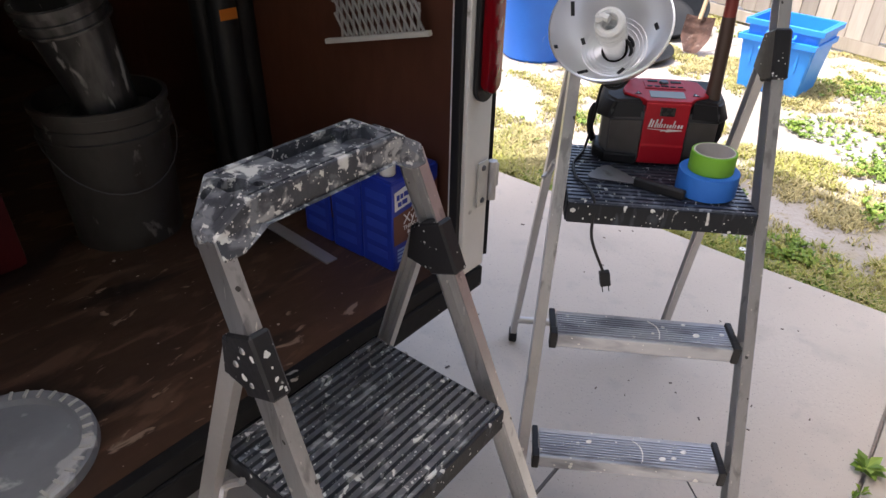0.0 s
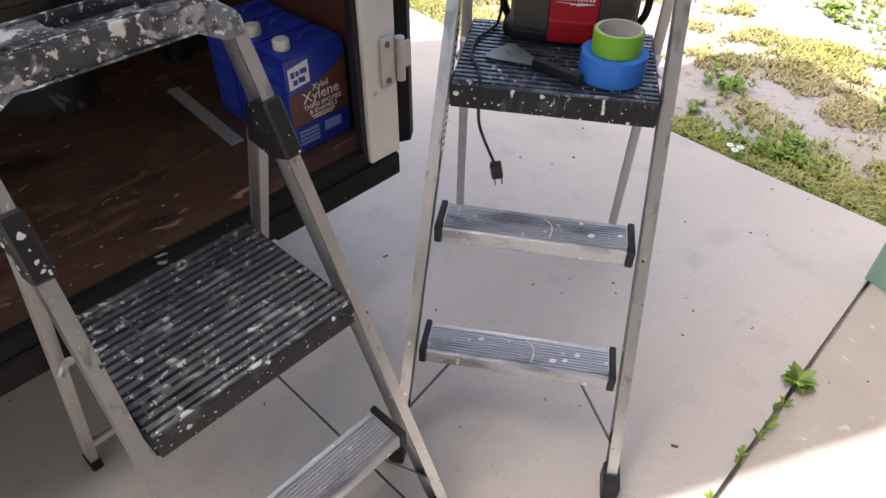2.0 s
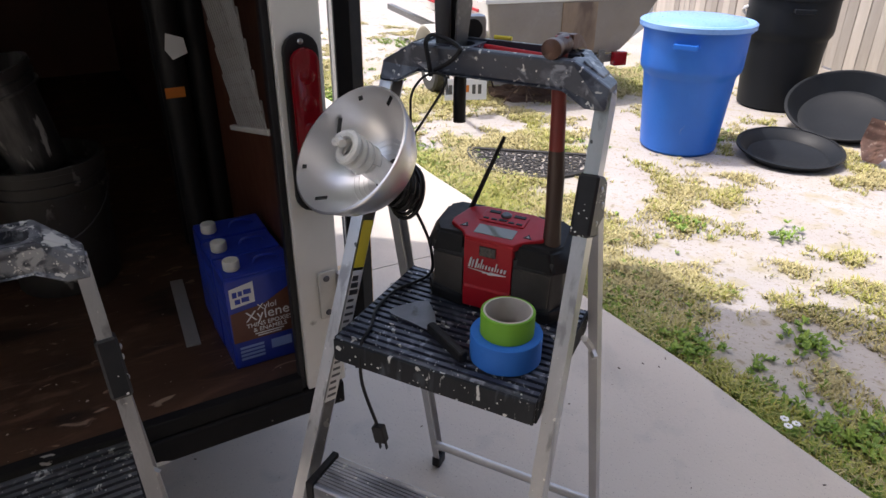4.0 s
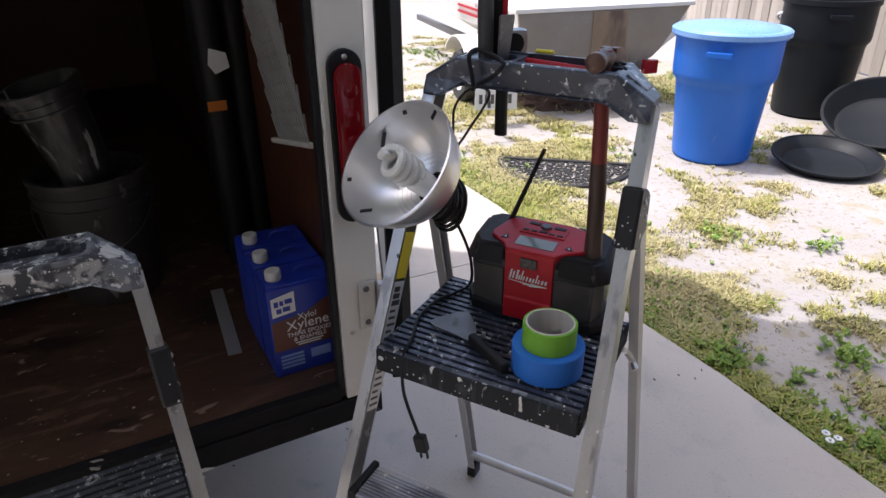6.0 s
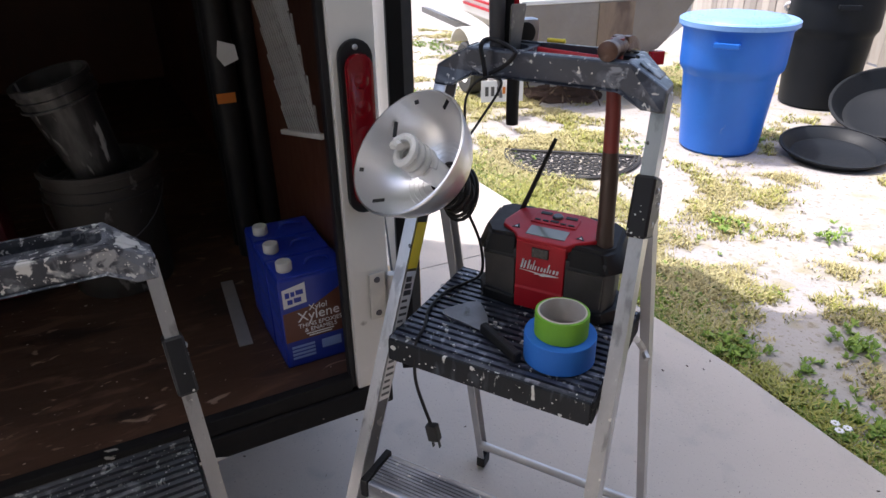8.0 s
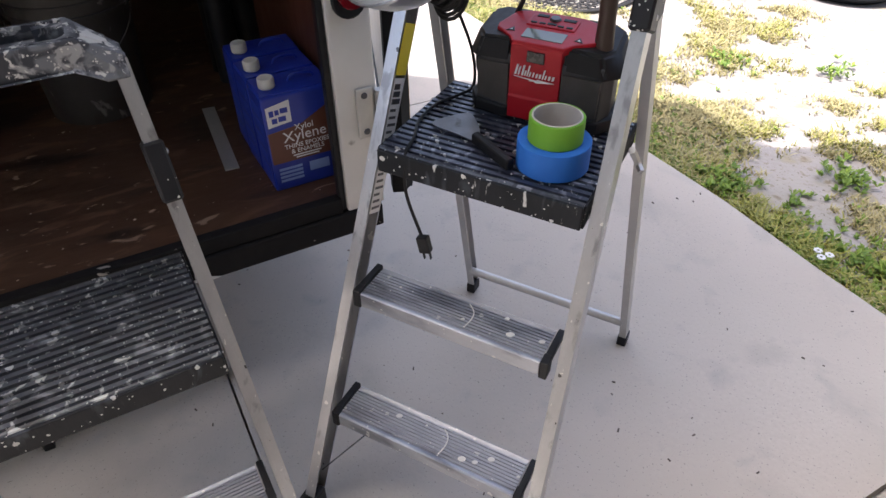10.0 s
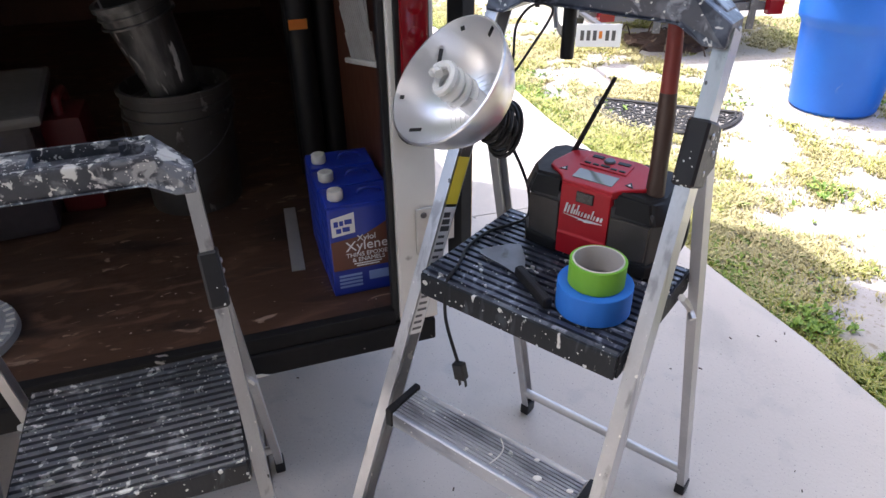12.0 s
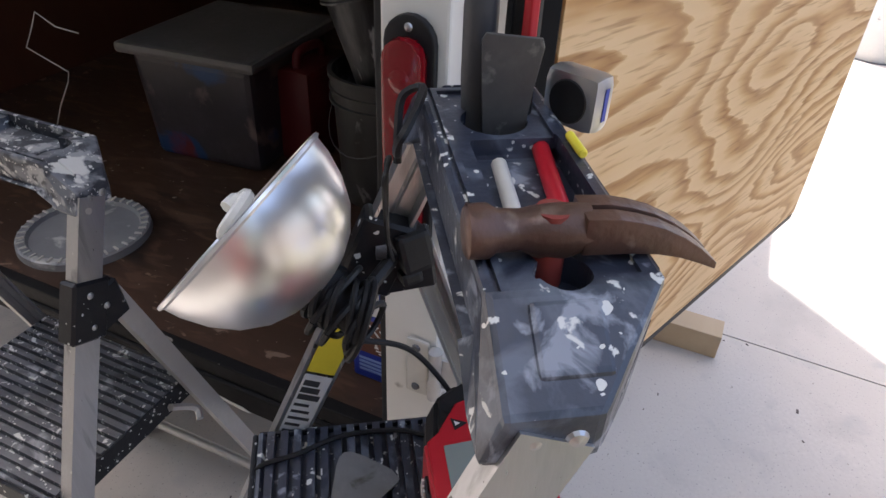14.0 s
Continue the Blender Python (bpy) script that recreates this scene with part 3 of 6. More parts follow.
def stepladder(label, m, steps, platform, top, tray_mat, kit, foot, lean, deep=0.30):
    K, KR = 0.372, 0.405
    lad = thing("stepladder", label, "stepladder", m, "stepladders")
    zt = top - 0.07
    wide = lambda z: foot - lean * z
    rail = channel(0.022, 0.043)
    for sgn in (-1, 1):
        a, b = (sgn * wide(0), KR * 0.03, 0.03), (sgn * wide(zt + 0.02), KR * (zt + 0.02), zt + 0.02)
        part("front_rail", bar(bmesh.new(), a, b, [(x * sgn, y) for x, y in rail], (-1, 0, 0) if sgn < 0 else (-1, 0, 0)), "aluminium", lad)
        part("foot", boxm((sgn * wide(0) - 0.018, -0.032, 0), (sgn * wide(0) + 0.018, 0.034, 0.055), 0.006), "black", lad, "black rubber foot")
        zb = top - 0.205
        hinge = (sgn * (wide(zb) + 0.0), KR * zb + 0.045, zb)
        rear = (sgn * 0.232, 0.80 * top / 1.27 + 0.01, 0.03)
        part("rear_leg", bar(bmesh.new(), rear, hinge, [(x * sgn, y) for x, y in channel(0.018, 0.032)], (-1, 0, 0)), "aluminium_dull", lad)
        part("foot", boxm((rear[0] - 0.013, rear[1] - 0.02, 0), (rear[0] + 0.013, rear[1] + 0.02, 0.035), 0.005), "black", lad)
        # moulded hinge bracket round the rail
        br = bmesh.new()
        d = Vector((sgn * (wide(1) - wide(0)), KR, 1)).normalized()
        c = Vector((sgn * wide(zb), KR * zb, zb))
        bar(br, c - d * 0.05, c + d * 0.045, [(-0.016, -0.030), (0.016, -0.030), (0.016, 0.032), (-0.016, 0.032)], (1, 0, 0))
        bar(br, c + Vector((0, 0.036, -0.05)), c + Vector((0, 0.026, 0.02)), [(-0.014, -0.03), (0.014, -0.03), (0.014, 0.03), (-0.014, 0.03)], (1, 0, 0))
        bmesh.ops.bevel(br, geom=list(br.edges), offset=0.004, segments=1, affect="EDGES")
        bracket = part("hinge_bracket", br, "bracket_black", lad, "black plastic hinge bracket with paint")
        for k, dz in ((0.0, -0.035), (0.01, 0.03), (0.03, -0.01)):
            rv = bmesh.new()
            lathe(rv, [(0, 0.003), (0.004, 0.002), (0.0055, 0)], 10, Matrix.Translation(c + Vector((sgn * 0.016, k - 0.004, dz * 0.8))) @ pose(0, 0, 0, 0, 90 * sgn, 0))
            part("rivet", rv, "steel", bracket)
        # folding side strut of the platform
        zp = platform - 0.05
        strut = bmesh.new()
        pts = smooth_path([(sgn * (wide(zp) - 0.005), K * zp + deep * 0.75, zp + 0.03), (sgn * (wide(zp)), K * zp + deep * 0.9, zp - 0.015), (sgn * 0.218, 0.80 * top / 1.27 - (0.80 * top / 1.27 - K * zb) * (zp / zb) + 0.02, zp - 0.03)], 5)
        tube(strut, pts, 0.007, 6)
        part("strut", strut, "aluminium_dull", lad)
    # rear cross bar
    part("cross_bar", tube(bmesh.new(), [(-0.225, 0.775 * top / 1.27, 0.105), (0.225, 0.775 * top / 1.27, 0.105)], 0.0115, 12), "aluminium_dull", lad, smooth=True)
    for z in steps:
        y, h = K * z - 0.026, wide(z) - 0.024
        st = part("step", tread_mesh(h - 0.012, y, y + 0.085, z, 9, 0.034, 0.003, 0.003), "tread", lad, "ribbed aluminium step with paint drips")
        for sgn in (-1, 1):
            cap = boxm((sgn * (h + 0.004), y - 0.003, z - 0.036), (sgn * (h - 0.011), y + 0.022, z + 0.004), 0.003)
            box(cap, (sgn * (h + 0.004), y + 0.018, z - 0.010), (sgn * (h - 0.009), y + 0.087, z + 0.0035), 0.003)
            part("end_cap", cap, "black", st, "black plastic end cap")
        if z == steps[0]:
            for sgn in (-1, 1):
                part("brace", bar(bmesh.new(), (sgn * 0.228, K * 0.10 + 0.012, 0.10), (sgn * 0.115, y + 0.05, z - 0.03), [(-0.0015, -0.009), (0.0015, -0.009), (0.0015, 0.009), (-0.0015, 0.009)], (1, 0, 0)), "dark_steel", lad)
    h = wide(platform) - 0.018
    y = K * platform - 0.022
    part("platform", tread_mesh(h, y, y + deep, platform, 17, 0.045, 0.009, 0.011), "platform_worn" if tray_mat == "plastic_whitened" else tray_mat, lad, "ribbed black plastic platform flecked with paint")
    part("front_lip", boxm((-h - 0.001, y - 0.004, platform - 0.047), (h + 0.001, y + 0.003, platform - 0.003), 0.003), "lip_black", lad, "black platform edge with paint drips")
    for sgn in (-1, 1):
        part("side_lip", boxm((sgn * (h - 0.001), y + 0.004, platform - 0.047), (sgn * (h + 0.004), y + deep - 0.002, platform - 0.003), 0.002), "lip_black", lad)
    part("top_tray", tray_mesh(wide(zt) + 0.008, 0.115, 0.068, kit), tray_mat, lad, "black plastic tool tray spattered with white paint", m=pose(0, K * zt + 0.0665, top))
    part("trough_floor", trough_mesh(), tray_mat, lad, m=pose(0, K * zt + 0.0665, top))
    for sgn in (-1, 1):
        pad = boxm((sgn * 0.142, -0.026, -0.012), (sgn * 0.176, 0.014, 0.0), 0.003)
        for v in pad.verts:
            v.co.z -= (abs(v.co.x) - 0.134) * 0.62 - 0.002
        part("end_pad", pad, tray_mat, lad, m=pose(0, K * zt + 0.0665, top))
        for dy in (-0.03, -0.008):
            part("rivet", lathe(bmesh.new(), [(0, 0.003), (0.005, 0.002), (0.0065, 0)], 12, Matrix.Translation((sgn * (wide(zt) + 0.008), K * zt + 0.0665 + dy, top - 0.052)) @ pose(0, 0, 0, 0, 90 * sgn, 0)), "steel", lad)
    return lad


TALL = frame_at(1.865, 3.41, 0, 0.9945, 0.105) @ pose(-0.004, 0, 0, 0, 0.8, 0)
tall = stepladder("aluminium three-step ladder with paint-spattered black platform and tool tray", TALL, (0.28, 0.54), 0.80, 1.275, "plastic_painted", ((-0.074, 0.004, 0.026), (0.120, 0.0, 0.0165), (-0.155, 0.015, 0.009)), 0.238, 0.045)
SHORT = frame_at(1.673, 3.065, 0, 0.452, 0.892)
short = stepladder("small aluminium two-step ladder, tray and platform crusted with white paint", SHORT, (0.28,), 0.562, 1.042, "plastic_whitened", ((0.10, 0.0, 0.028), (-0.125, 0.0, 0.021), (-0.10, -0.02, 0.008), (-0.15, 0.02, 0.010)), 0.222, 0.040, 0.315)


# ---- on the tall ladder: radio, tapes, scraper, hammer, lamp ----
for z, drops in ((0.28, ((-0.08, 0.055, 0.007), (0.125, 0.050, 0.007), (0.075, 0.025, 0.008), (0.10, 0.030, 0.006), (0.185, 0.04, 0.004), (-0.02, 0.06, 0.003))), (0.54, ((0.11, 0.035, 0.008), (0.165, 0.045, 0.006), (0.09, 0.068, 0.005), (0.02, 0.03, 0.004), (-0.12, 0.05, 0.003)))):
    for x, dy, r in drops:
        part("paint_drop", lathe(bmesh.new(), [(0, 0.0012), (r * 0.8, 0.001), (r, 0)], 14, pose(x, 0.372 * z - 0.026 + dy, z + 0.0002, 0, 0, 30) @ Matrix.Diagonal((1.0, 0.75, 1, 1))), "white_paint", tall, "dried white paint drop")
    run = [(0.015, 0.07), (0.03, 0.055), (0.034, 0.035), (0.03, 0.012)]
    part("paint_drip", tube(bmesh.new(), smooth_path([(x, 0.372 * z - 0.026 + dy, z + 0.0006) for x, dy in run], 4), 0.0013, 5), "white_paint", tall)


def text_mesh(words, size, depth=0.0004):
    cu = bpy.data.curves.new("words", "FONT")
    cu.body, cu.size, cu.extrude, cu.align_x = words, size, depth, "CENTER"
    cu.resolution_u = 3
    ob = new("words", cu)
    me = bpy.data.meshes.new_from_object(ob.evaluated_get(bpy.context.evaluated_depsgraph_get()))
    bpy.data.objects.remove(ob)
    bpy.data.curves.remove(cu)
    bm = bmesh.new()
    bm.from_mesh(me)
    bpy.data.meshes.remove(me)
    return bm


def on_level(z, a, b, turn=0.0):
    """A pose on the tall ladder, in its own frame."""
    return frame_at(1.865, 3.41, 0, 0.9945, 0.105) @ pose(a, b, z, 0, 0, turn)


PZ = 0.801
radio = thing("jobsite_radio", "red and black jobsite radio with small display on the ladder platform", "radio", on_level(PZ, 0.027, 0.528, 0) @ Matrix.Diagonal((1.08, 1, 1, 1)))


def mirrored(half):
    """A closed plan outline from its right half, front to back."""
    return half + [(-x, y) for x, y in half[::-1]]


SLOPE, BEND = 0.14, 0.147


def roof_z(y):
    """Height of the sloping top at a depth."""
    return BEND + (y + 0.058) * SLOPE


part("body", prism(bmesh.new(), mirrored([(0.043, -0.058), (0.106, -0.046), (0.116, -0.012), (0.112, 0.042), (0.085, 0.054)]), 0.012, 0.122, "z", 0.004), "grey_plastic", radio)
part("base", prism(bmesh.new(), mirrored([(0.0435, -0.052), (0.044, -0.060), (0.108, -0.050), (0.129, -0.016), (0.124, 0.046), (0.095, 0.056)]), 0.0, 0.026, "z", 0.006), "black", radio, "black rubber base bumper")
for sgn in (-1, 1):
    gr = bmesh.new()
    prism(gr, [(0.0445, 0.029), (0.103, 0.034), (0.105, 0.100), (0.0445, 0.106)], -0.0055, -0.001, "y", 0.0015)
    for v in gr.verts:
        k = (v.co.x - 0.0445) / 0.06
        v.co = Vector((sgn * v.co.x, v.co.y - 0.0575 + 0.0115 * k, v.co.z))
    part("speaker_grille", gr, "mesh_grille", radio, "dark speaker grille")
    bp = prism(bmesh.new(), [(sgn * x, y) for x, y in ((0.0445, -0.061), (0.110, -0.051), (0.134, -0.016), (0.130, 0.046), (0.104, 0.060), (0.0445, 0.058))], 0.098, 0.165, "z", 0.0)
    for v in bp.verts:
        if v.co.z > 0.13:
            out = max(0.0, abs(v.co.x) - 0.045) / 0.09
            v.co.x *= 1 - 0.13 * out
            v.co.y = v.co.y * 0.95 + (0.006 if v.co.y < -0.03 else 0)
            v.co.z = roof_z(v.co.y) + 0.001 - 0.012 * out * (1 if v.co.y < 0.0 else 0.3)
        elif v.co.y < -0.01:
            v.co.z += 0.010 * (1 - max(0.0, abs(v.co.x) - 0.045) / 0.09)
    bmesh.ops.bevel(bp, geom=list(bp.edges), offset=0.005, segments=2, affect="EDGES")
    part("bumper", bp, "black", radio, "black rubber bumper", smooth=True)
    part("side_handle", tube(bmesh.new(), smooth_path([(sgn * 0.126, 0.034, 0.104), (sgn * 0.134, 0.032, 0.085), (sgn * 0.133, 0.030, 0.045), (sgn * 0.122, 0.030, 0.018)], 4), 0.0075, 8), "black", radio, smooth=True)
part("front_panel", prism(bmesh.new(), [(-0.050, 0.004), (-0.0645, 0.010), (-0.0655, 0.050), (-0.0635, 0.054), (-0.0625, BEND - 0.004), (-0.056, BEND), (-0.046, BEND)], -0.0425, 0.0425, "x", 0.0015), "red", radio, "glossy red plastic front")
FACE = pose(0, -0.058, BEND, math.degrees(math.atan(SLOPE)), 0, 0)
part("top_panel", prism(bmesh.new(), mirrored([(0.0425, -0.002), (0.050, 0.010), (0.082, 0.034), (0.084, 0.048), (0.070, 0.098), (0.042, 0.108)]), -0.012, 0.0025, "z", 0.003), "red", radio, "glossy red plastic top", m=FACE)
part("key_pad", prism(bmesh.new(), mirrored([(0.040, 0.055), (0.040, 0.088), (0.034, 0.098)]), 0.0, 0.0045, "z", 0.0015), "red", radio, m=FACE)
disp_m = material("display", (0.22, 0.25, 0.24), (0.19, 0.22, 0.21), 0.06, scale=4, fine=20, bump=0)
part("display", boxm((-0.034, 0.014, 0.0), (0.034, 0.044, 0.0036), 0.001), disp_m, radio, "grey liquid crystal display", m=FACE)
for sgn in (-1, 1):
    arrow = part("arrow_key", prism(bmesh.new(), [(sgn * 0.049, 0.028), (sgn * 0.064, 0.026), (sgn * 0.055, 0.042)], 0.0, 0.0034, "z", 0.0008), "black", radio, m=FACE)
    part("arrow_mark", prism(bmesh.new(), [(sgn * 0.0535, 0.0295), (sgn * 0.0590, 0.029), (sgn * 0.0555, 0.0345)], 0.0035, 0.0039, "z"), "label_white", arrow)
part("port", boxm((-0.0145, -0.0655, 0.118), (0.0145, -0.060, 0.137), 0.001), "black_gloss", radio)
for x, y, w, h in ((-0.022, 0.089, 0.0100, 0.0045), (0.024, 0.086, 0.0105, 0.0045), (-0.030, 0.064, 0.0052, 0.0026), (-0.0155, 0.064, 0.0052, 0.0026), (0.0, 0.066, 0.0075, 0.0034), (0.0155, 0.063, 0.0052, 0.0026), (0.030, 0.063, 0.0052, 0.0026)):
    part("key", boxm((x - w, y - h, 0.001), (x + w, y + h, 0.0058), 0.0010), "black", radio, m=FACE)
part("dial", lathe(bmesh.new(), [(0.0, 0.0085), (0.0075, 0.0085), (0.0095, 0.006), (0.0100, 0.001)], 20, pose(0, 0.083, 0)), "dark_steel", radio, m=FACE)
# emblem: plain slanted white strokes and a jagged underline
emb = bmesh.new()
for x, w, z1 in ((-0.033, 0.0030, 0.1110), (-0.0275, 0.0024, 0.1080), (-0.0215, 0.0030, 0.1110), (-0.0165, 0.0020, 0.1020), (-0.0125, 0.0020, 0.1120), (-0.0085, 0.0022, 0.1010), (-0.0030, 0.0022, 0.1010), (0.0025, 0.0030, 0.1000), (0.0080, 0.0030, 0.1000), (0.0135, 0.0020, 0.1090), (0.0180, 0.0020, 0.1000), (0.0235, 0.0034, 0.1000), (0.0295, 0.0034, 0.1000)):
    prism(emb, [(x, 0.093), (x + w, 0.093), (x + w + (z1 - 0.093) * 0.2, z1), (x + (z1 - 0.093) * 0.2, z1)], -0.0660, -0.0634, "y")
prism(emb, [(-0.034, 0.0895), (0.004, 0.0875), (0.006, 0.0895), (0.034, 0.0880), (0.004, 0.0835), (0.000, 0.0860), (-0.008, 0.0845), (-0.006, 0.0870)], -0.0660, -0.0634, "y")
part("emblem", emb, "label_white", radio, "white emblem strokes")
part("antenna", tube(bmesh.new(), [(-0.072, 0.036, 0.154), (-0.070, 0.039, 0.163), (-0.032, 0.084, 0.292)], 0.004, 8, [0.0055, 0.0048, 0.0036]), "black", radio, smooth=True)


def tape_roll(label, m, outer, core, high, mat):
    roll = thing("tape_roll", label, "tape", m, "rolls of masking tape")
    part("tape", lathe(bmesh.new(), [(core + 0.003, 0.0), (outer - 0.001, 0), (outer, 0.001), (outer, high - 0.001), (outer - 0.001, high), (core + 0.003, high), (core + 0.003, 0.0)], 48), mat, roll, smooth=True)
    part("core", lathe(bmesh.new(), [(core, 0.0), (core + 0.0028, 0.0), (core + 0.0028, high + 0.0005), (core, high + 0.0005), (core, 0.0)], 48), "card_core", roll, "cardboard core", smooth=True)
    return roll


tape_roll("full roll of blue masking tape on the ladder platform", on_level(PZ, 0.107, 0.362), 0.060, 0.039, 0.048, "tape_blue")
tape_roll("nearly used roll of green masking tape on the blue roll", on_level(PZ + 0.0485, 0.108, 0.361), 0.0445, 0.0375, 0.041, "tape_green")

M["knife_steel"] = material("knife_steel", (0.27, 0.27, 0.28), (0.19, 0.19, 0.2), 0.5, 0.6, scale=30, fine=140, bump=0.08, spots=(((0.12, 0.11, 0.1), 24, 0.6, 0.08),))
scraper = thing("putty_knife", "steel putty knife with black handle lying on the platform", "putty knife", on_level(PZ + 0.001, -0.05, 0.385, 0))
part("blade", prism(bmesh.new(), [(-0.080, 0.000), (-0.080, 0.008), (-0.070, 0.026), (-0.048, 0.055), (-0.034, 0.063), (-0.028, 0.060), (0.000, 0.028), (0.016, 0.000), (0.023, -0.014), (0.017, -0.024), (0.008, -0.024), (-0.020, -0.017), (-0.062, -0.010), (-0.074, -0.006)], 0.004, 0.0055, "z"), "knife_steel", scraper, "worn triangular steel blade")
hb = bmesh.new()
bar(hb, (0.014, -0.018, 0.009), (0.104, -0.074, 0.009), [(-0.009, -0.008), (0.009, -0.008), (0.011, 0), (0.009, 0.008), (-0.009, 0.008), (-0.011, 0)], (0, 0, 1))
bmesh.ops.bevel(hb, geom=list(hb.edges), offset=0.002, segments=1, affect="EDGES")
part("handle", hb, "black", scraper)

hammer = thing("claw_hammer", "rusty claw hammer hung in the ladder tray by its head", "hammer", on_level(1.285, 0.113, 0.463, -1.6) @ Matrix.Diagonal((1.08, 0.96, 1.05, 1)))
hd = bmesh.new()
rings = []
for y, w, up, down in ((0.0, 0.0125, 0.0125, 0.0125), (0.0015, 0.0145, 0.0145, 0.0145), (0.013, 0.0148, 0.0148, 0.0148), (0.018, 0.0118, 0.0118, 0.0118), (0.032, 0.0108, 0.0112, 0.0112), (0.042, 0.0125, 0.0130, 0.0165), (0.052, 0.0132, 0.0138, 0.0185), (0.062, 0.0130, 0.0135, 0.0165), (0.072, 0.0125, 0.0130, 0.0110)):
    rings.append([hd.verts.new((w * math.cos(a), y, (up if math.sin(a) > 0 else down) * math.sin(a))) for a in np.linspace(0, 2 * math.pi, 21)[:-1]])
for a_, b_ in zip(rings, rings[1:]):
    for k in range(20):
        hd.faces.new((a_[k], a_[(k + 1) % 20], b_[(k + 1) % 20], b_[k]))
hd.faces.new(rings[0])
hd.faces.new(rings[-1][::-1])
part("head", hd, "rust", hammer, smooth=True)
cl = bmesh.new()
for sgn in (-1, 1):
    prof = [(0.066, 0.0125, 0.0100), (0.085, 0.012, 0.0098), (0.098, 0.0095, 0.0088), (0.112, 0.0055, 0.0075), (0.126, -0.001, 0.0058), (0.138, -0.0085, 0.0042), (0.150, -0.018, 0.0020)]
    up = [(y, z) for y, z, h in prof]
    dn = [(y, z - 2.2 * h) for y, z, h in prof][::-1]
    prism(cl, up + dn, sgn * 0.002, sgn * 0.0125, "x", 0.001)
part("claw", cl, "rust", hammer, smooth=True)
part("handle", tube(bmesh.new(), [(0, 0.05, 0.012), (0, 0.05, -0.04), (0.004, 0.052, -0.10), (0.006, 0.053, -0.16)], 0.01, 12, [0.010, 0.0105, 0.0115, 0.012]), "red_handle", hammer, "worn red wooden handle", smooth=True)
part("grip", tube(bmesh.new(), [(0.006, 0.053, -0.160), (0.008, 0.054, -0.20), (0.010, 0.055, -0.28), (0.011, 0.055, -0.325), (0.011, 0.055, -0.33)], 0.01, 12, [0.0125, 0.014, 0.0135, 0.0155, 0.011]), "dark_wood", hammer, "dark worn grip", smooth=True)

# clamp lamp
LAMP_C, LAMP_N = Vector((1.690, 3.696, 1.142)), Vector((-0.19, -0.73, 0.65)).normalized()
lamp = thing("clamp_lamp", "spun aluminium clamp lamp with spiral bulb clipped to the ladder", "clamp lamp", Matrix.Translation(LAMP_C) @ LAMP_N.to_track_quat("Z", "Y").to_matrix().to_4x4())
R = 0.1055
prof_out = [(R + 0.003, 0.0), (R + 0.0035, -0.003), (R, -0.005), (0.103, -0.020), (0.094, -0.045), (0.080, -0.068), (0.060, -0.086), (0.040, -0.096), (0.026, -0.100)]
prof_in = [(r - 0.0012, z + 0.0008) for r, z in prof_out[2:]][::-1]
bowl = lathe(bmesh.new(), prof_out + prof_in + [(R, 0.0008), (R + 0.003, 0.0)], 64)
shade_ob = part("reflector", bowl, "spun_metal", lamp, "shiny spun aluminium reflector", smooth=True)
rings = bmesh.new()
for r, z in ((0.038, -0.0955), (0.045, -0.0925), (0.052, -0.0885), (0.059, -0.0850)):
    tube(rings, [(r * math.cos(a), r * math.sin(a), z + 0.0012) for a in np.linspace(0, 2 * math.pi, 49)], 0.0009, 5)
part("spun_ring", rings, "spun_metal", shade_ob, smooth=True)
for ang, r, ln, turn in ((2.75, 0.088, 0.026, 0.7), (0.35, 0.078, 0.014, 0.2), (1.45, 0.096, 0.016, 1.2), (4.4, 0.090, 0.020, 1.0), (3.3, 0.055, 0.013, 0.4), (5.2, 0.070, 0.016, 0.6), (2.1, 0.098, 0.008, 0), (3.7, 0.100, 0.007, 0)):
    z = -0.004 - 0.096 * (1 - (r / R) ** 2) * 0.92
    v = bmesh.new()
    sl = math.degrees(math.atan2(0.17 * r / R, 1.0)) * 2.2
    box(v, (-0.0035, -ln / 2, 0), (0.0035, ln / 2, 0.0012), 0.001, Matrix.Rotation(ang, 4, "Z") @ pose(r, 0, z + 0.0035, 0, -sl * 1.55, 0) @ pose(0, 0, 0, 0, 0, math.degrees(turn)))
    part("vent_slot", v, "black", shade_ob, "black vent slot")
part("socket", lathe(bmesh.new(), [(0.026, -0.099), (0.027, -0.112), (0.021, -0.116), (0.021, -0.150), (0.017, -0.156), (0, -0.156)], 24), "black", lamp, smooth=True)
bulb = part("bulb", lathe(bmesh.new(), [(0.0, -0.104), (0.019, -0.104), (0.021, -0.085), (0.0225, -0.058), (0.019, -0.050), (0, -0.050)], 24), "bulb_glass", lamp, "white compact fluorescent bulb", smooth=True)
coil = [(0.0205 * math.cos(a), 0.0205 * math.sin(a), -0.048 + 0.058 * a / (7 * math.pi)) for a in np.linspace(0, 7 * math.pi, 85)]
part("spiral", tube(bmesh.new(), coil + [(-0.012, 0.004, 0.013), (0.0, 0.0, 0.014)], 0.0072, 8), "bulb_glass", bulb, smooth=True)
inv = lamp.matrix_basis.inverted()


def cord(points, r, name, mat, parent, label=""):
    return part(name, tube(bmesh.new(), [inv @ p for p in smooth_path(points, 8)], r, 6), mat, parent, label, smooth=True)


BACK = LAMP_C - LAMP_N * 0.140
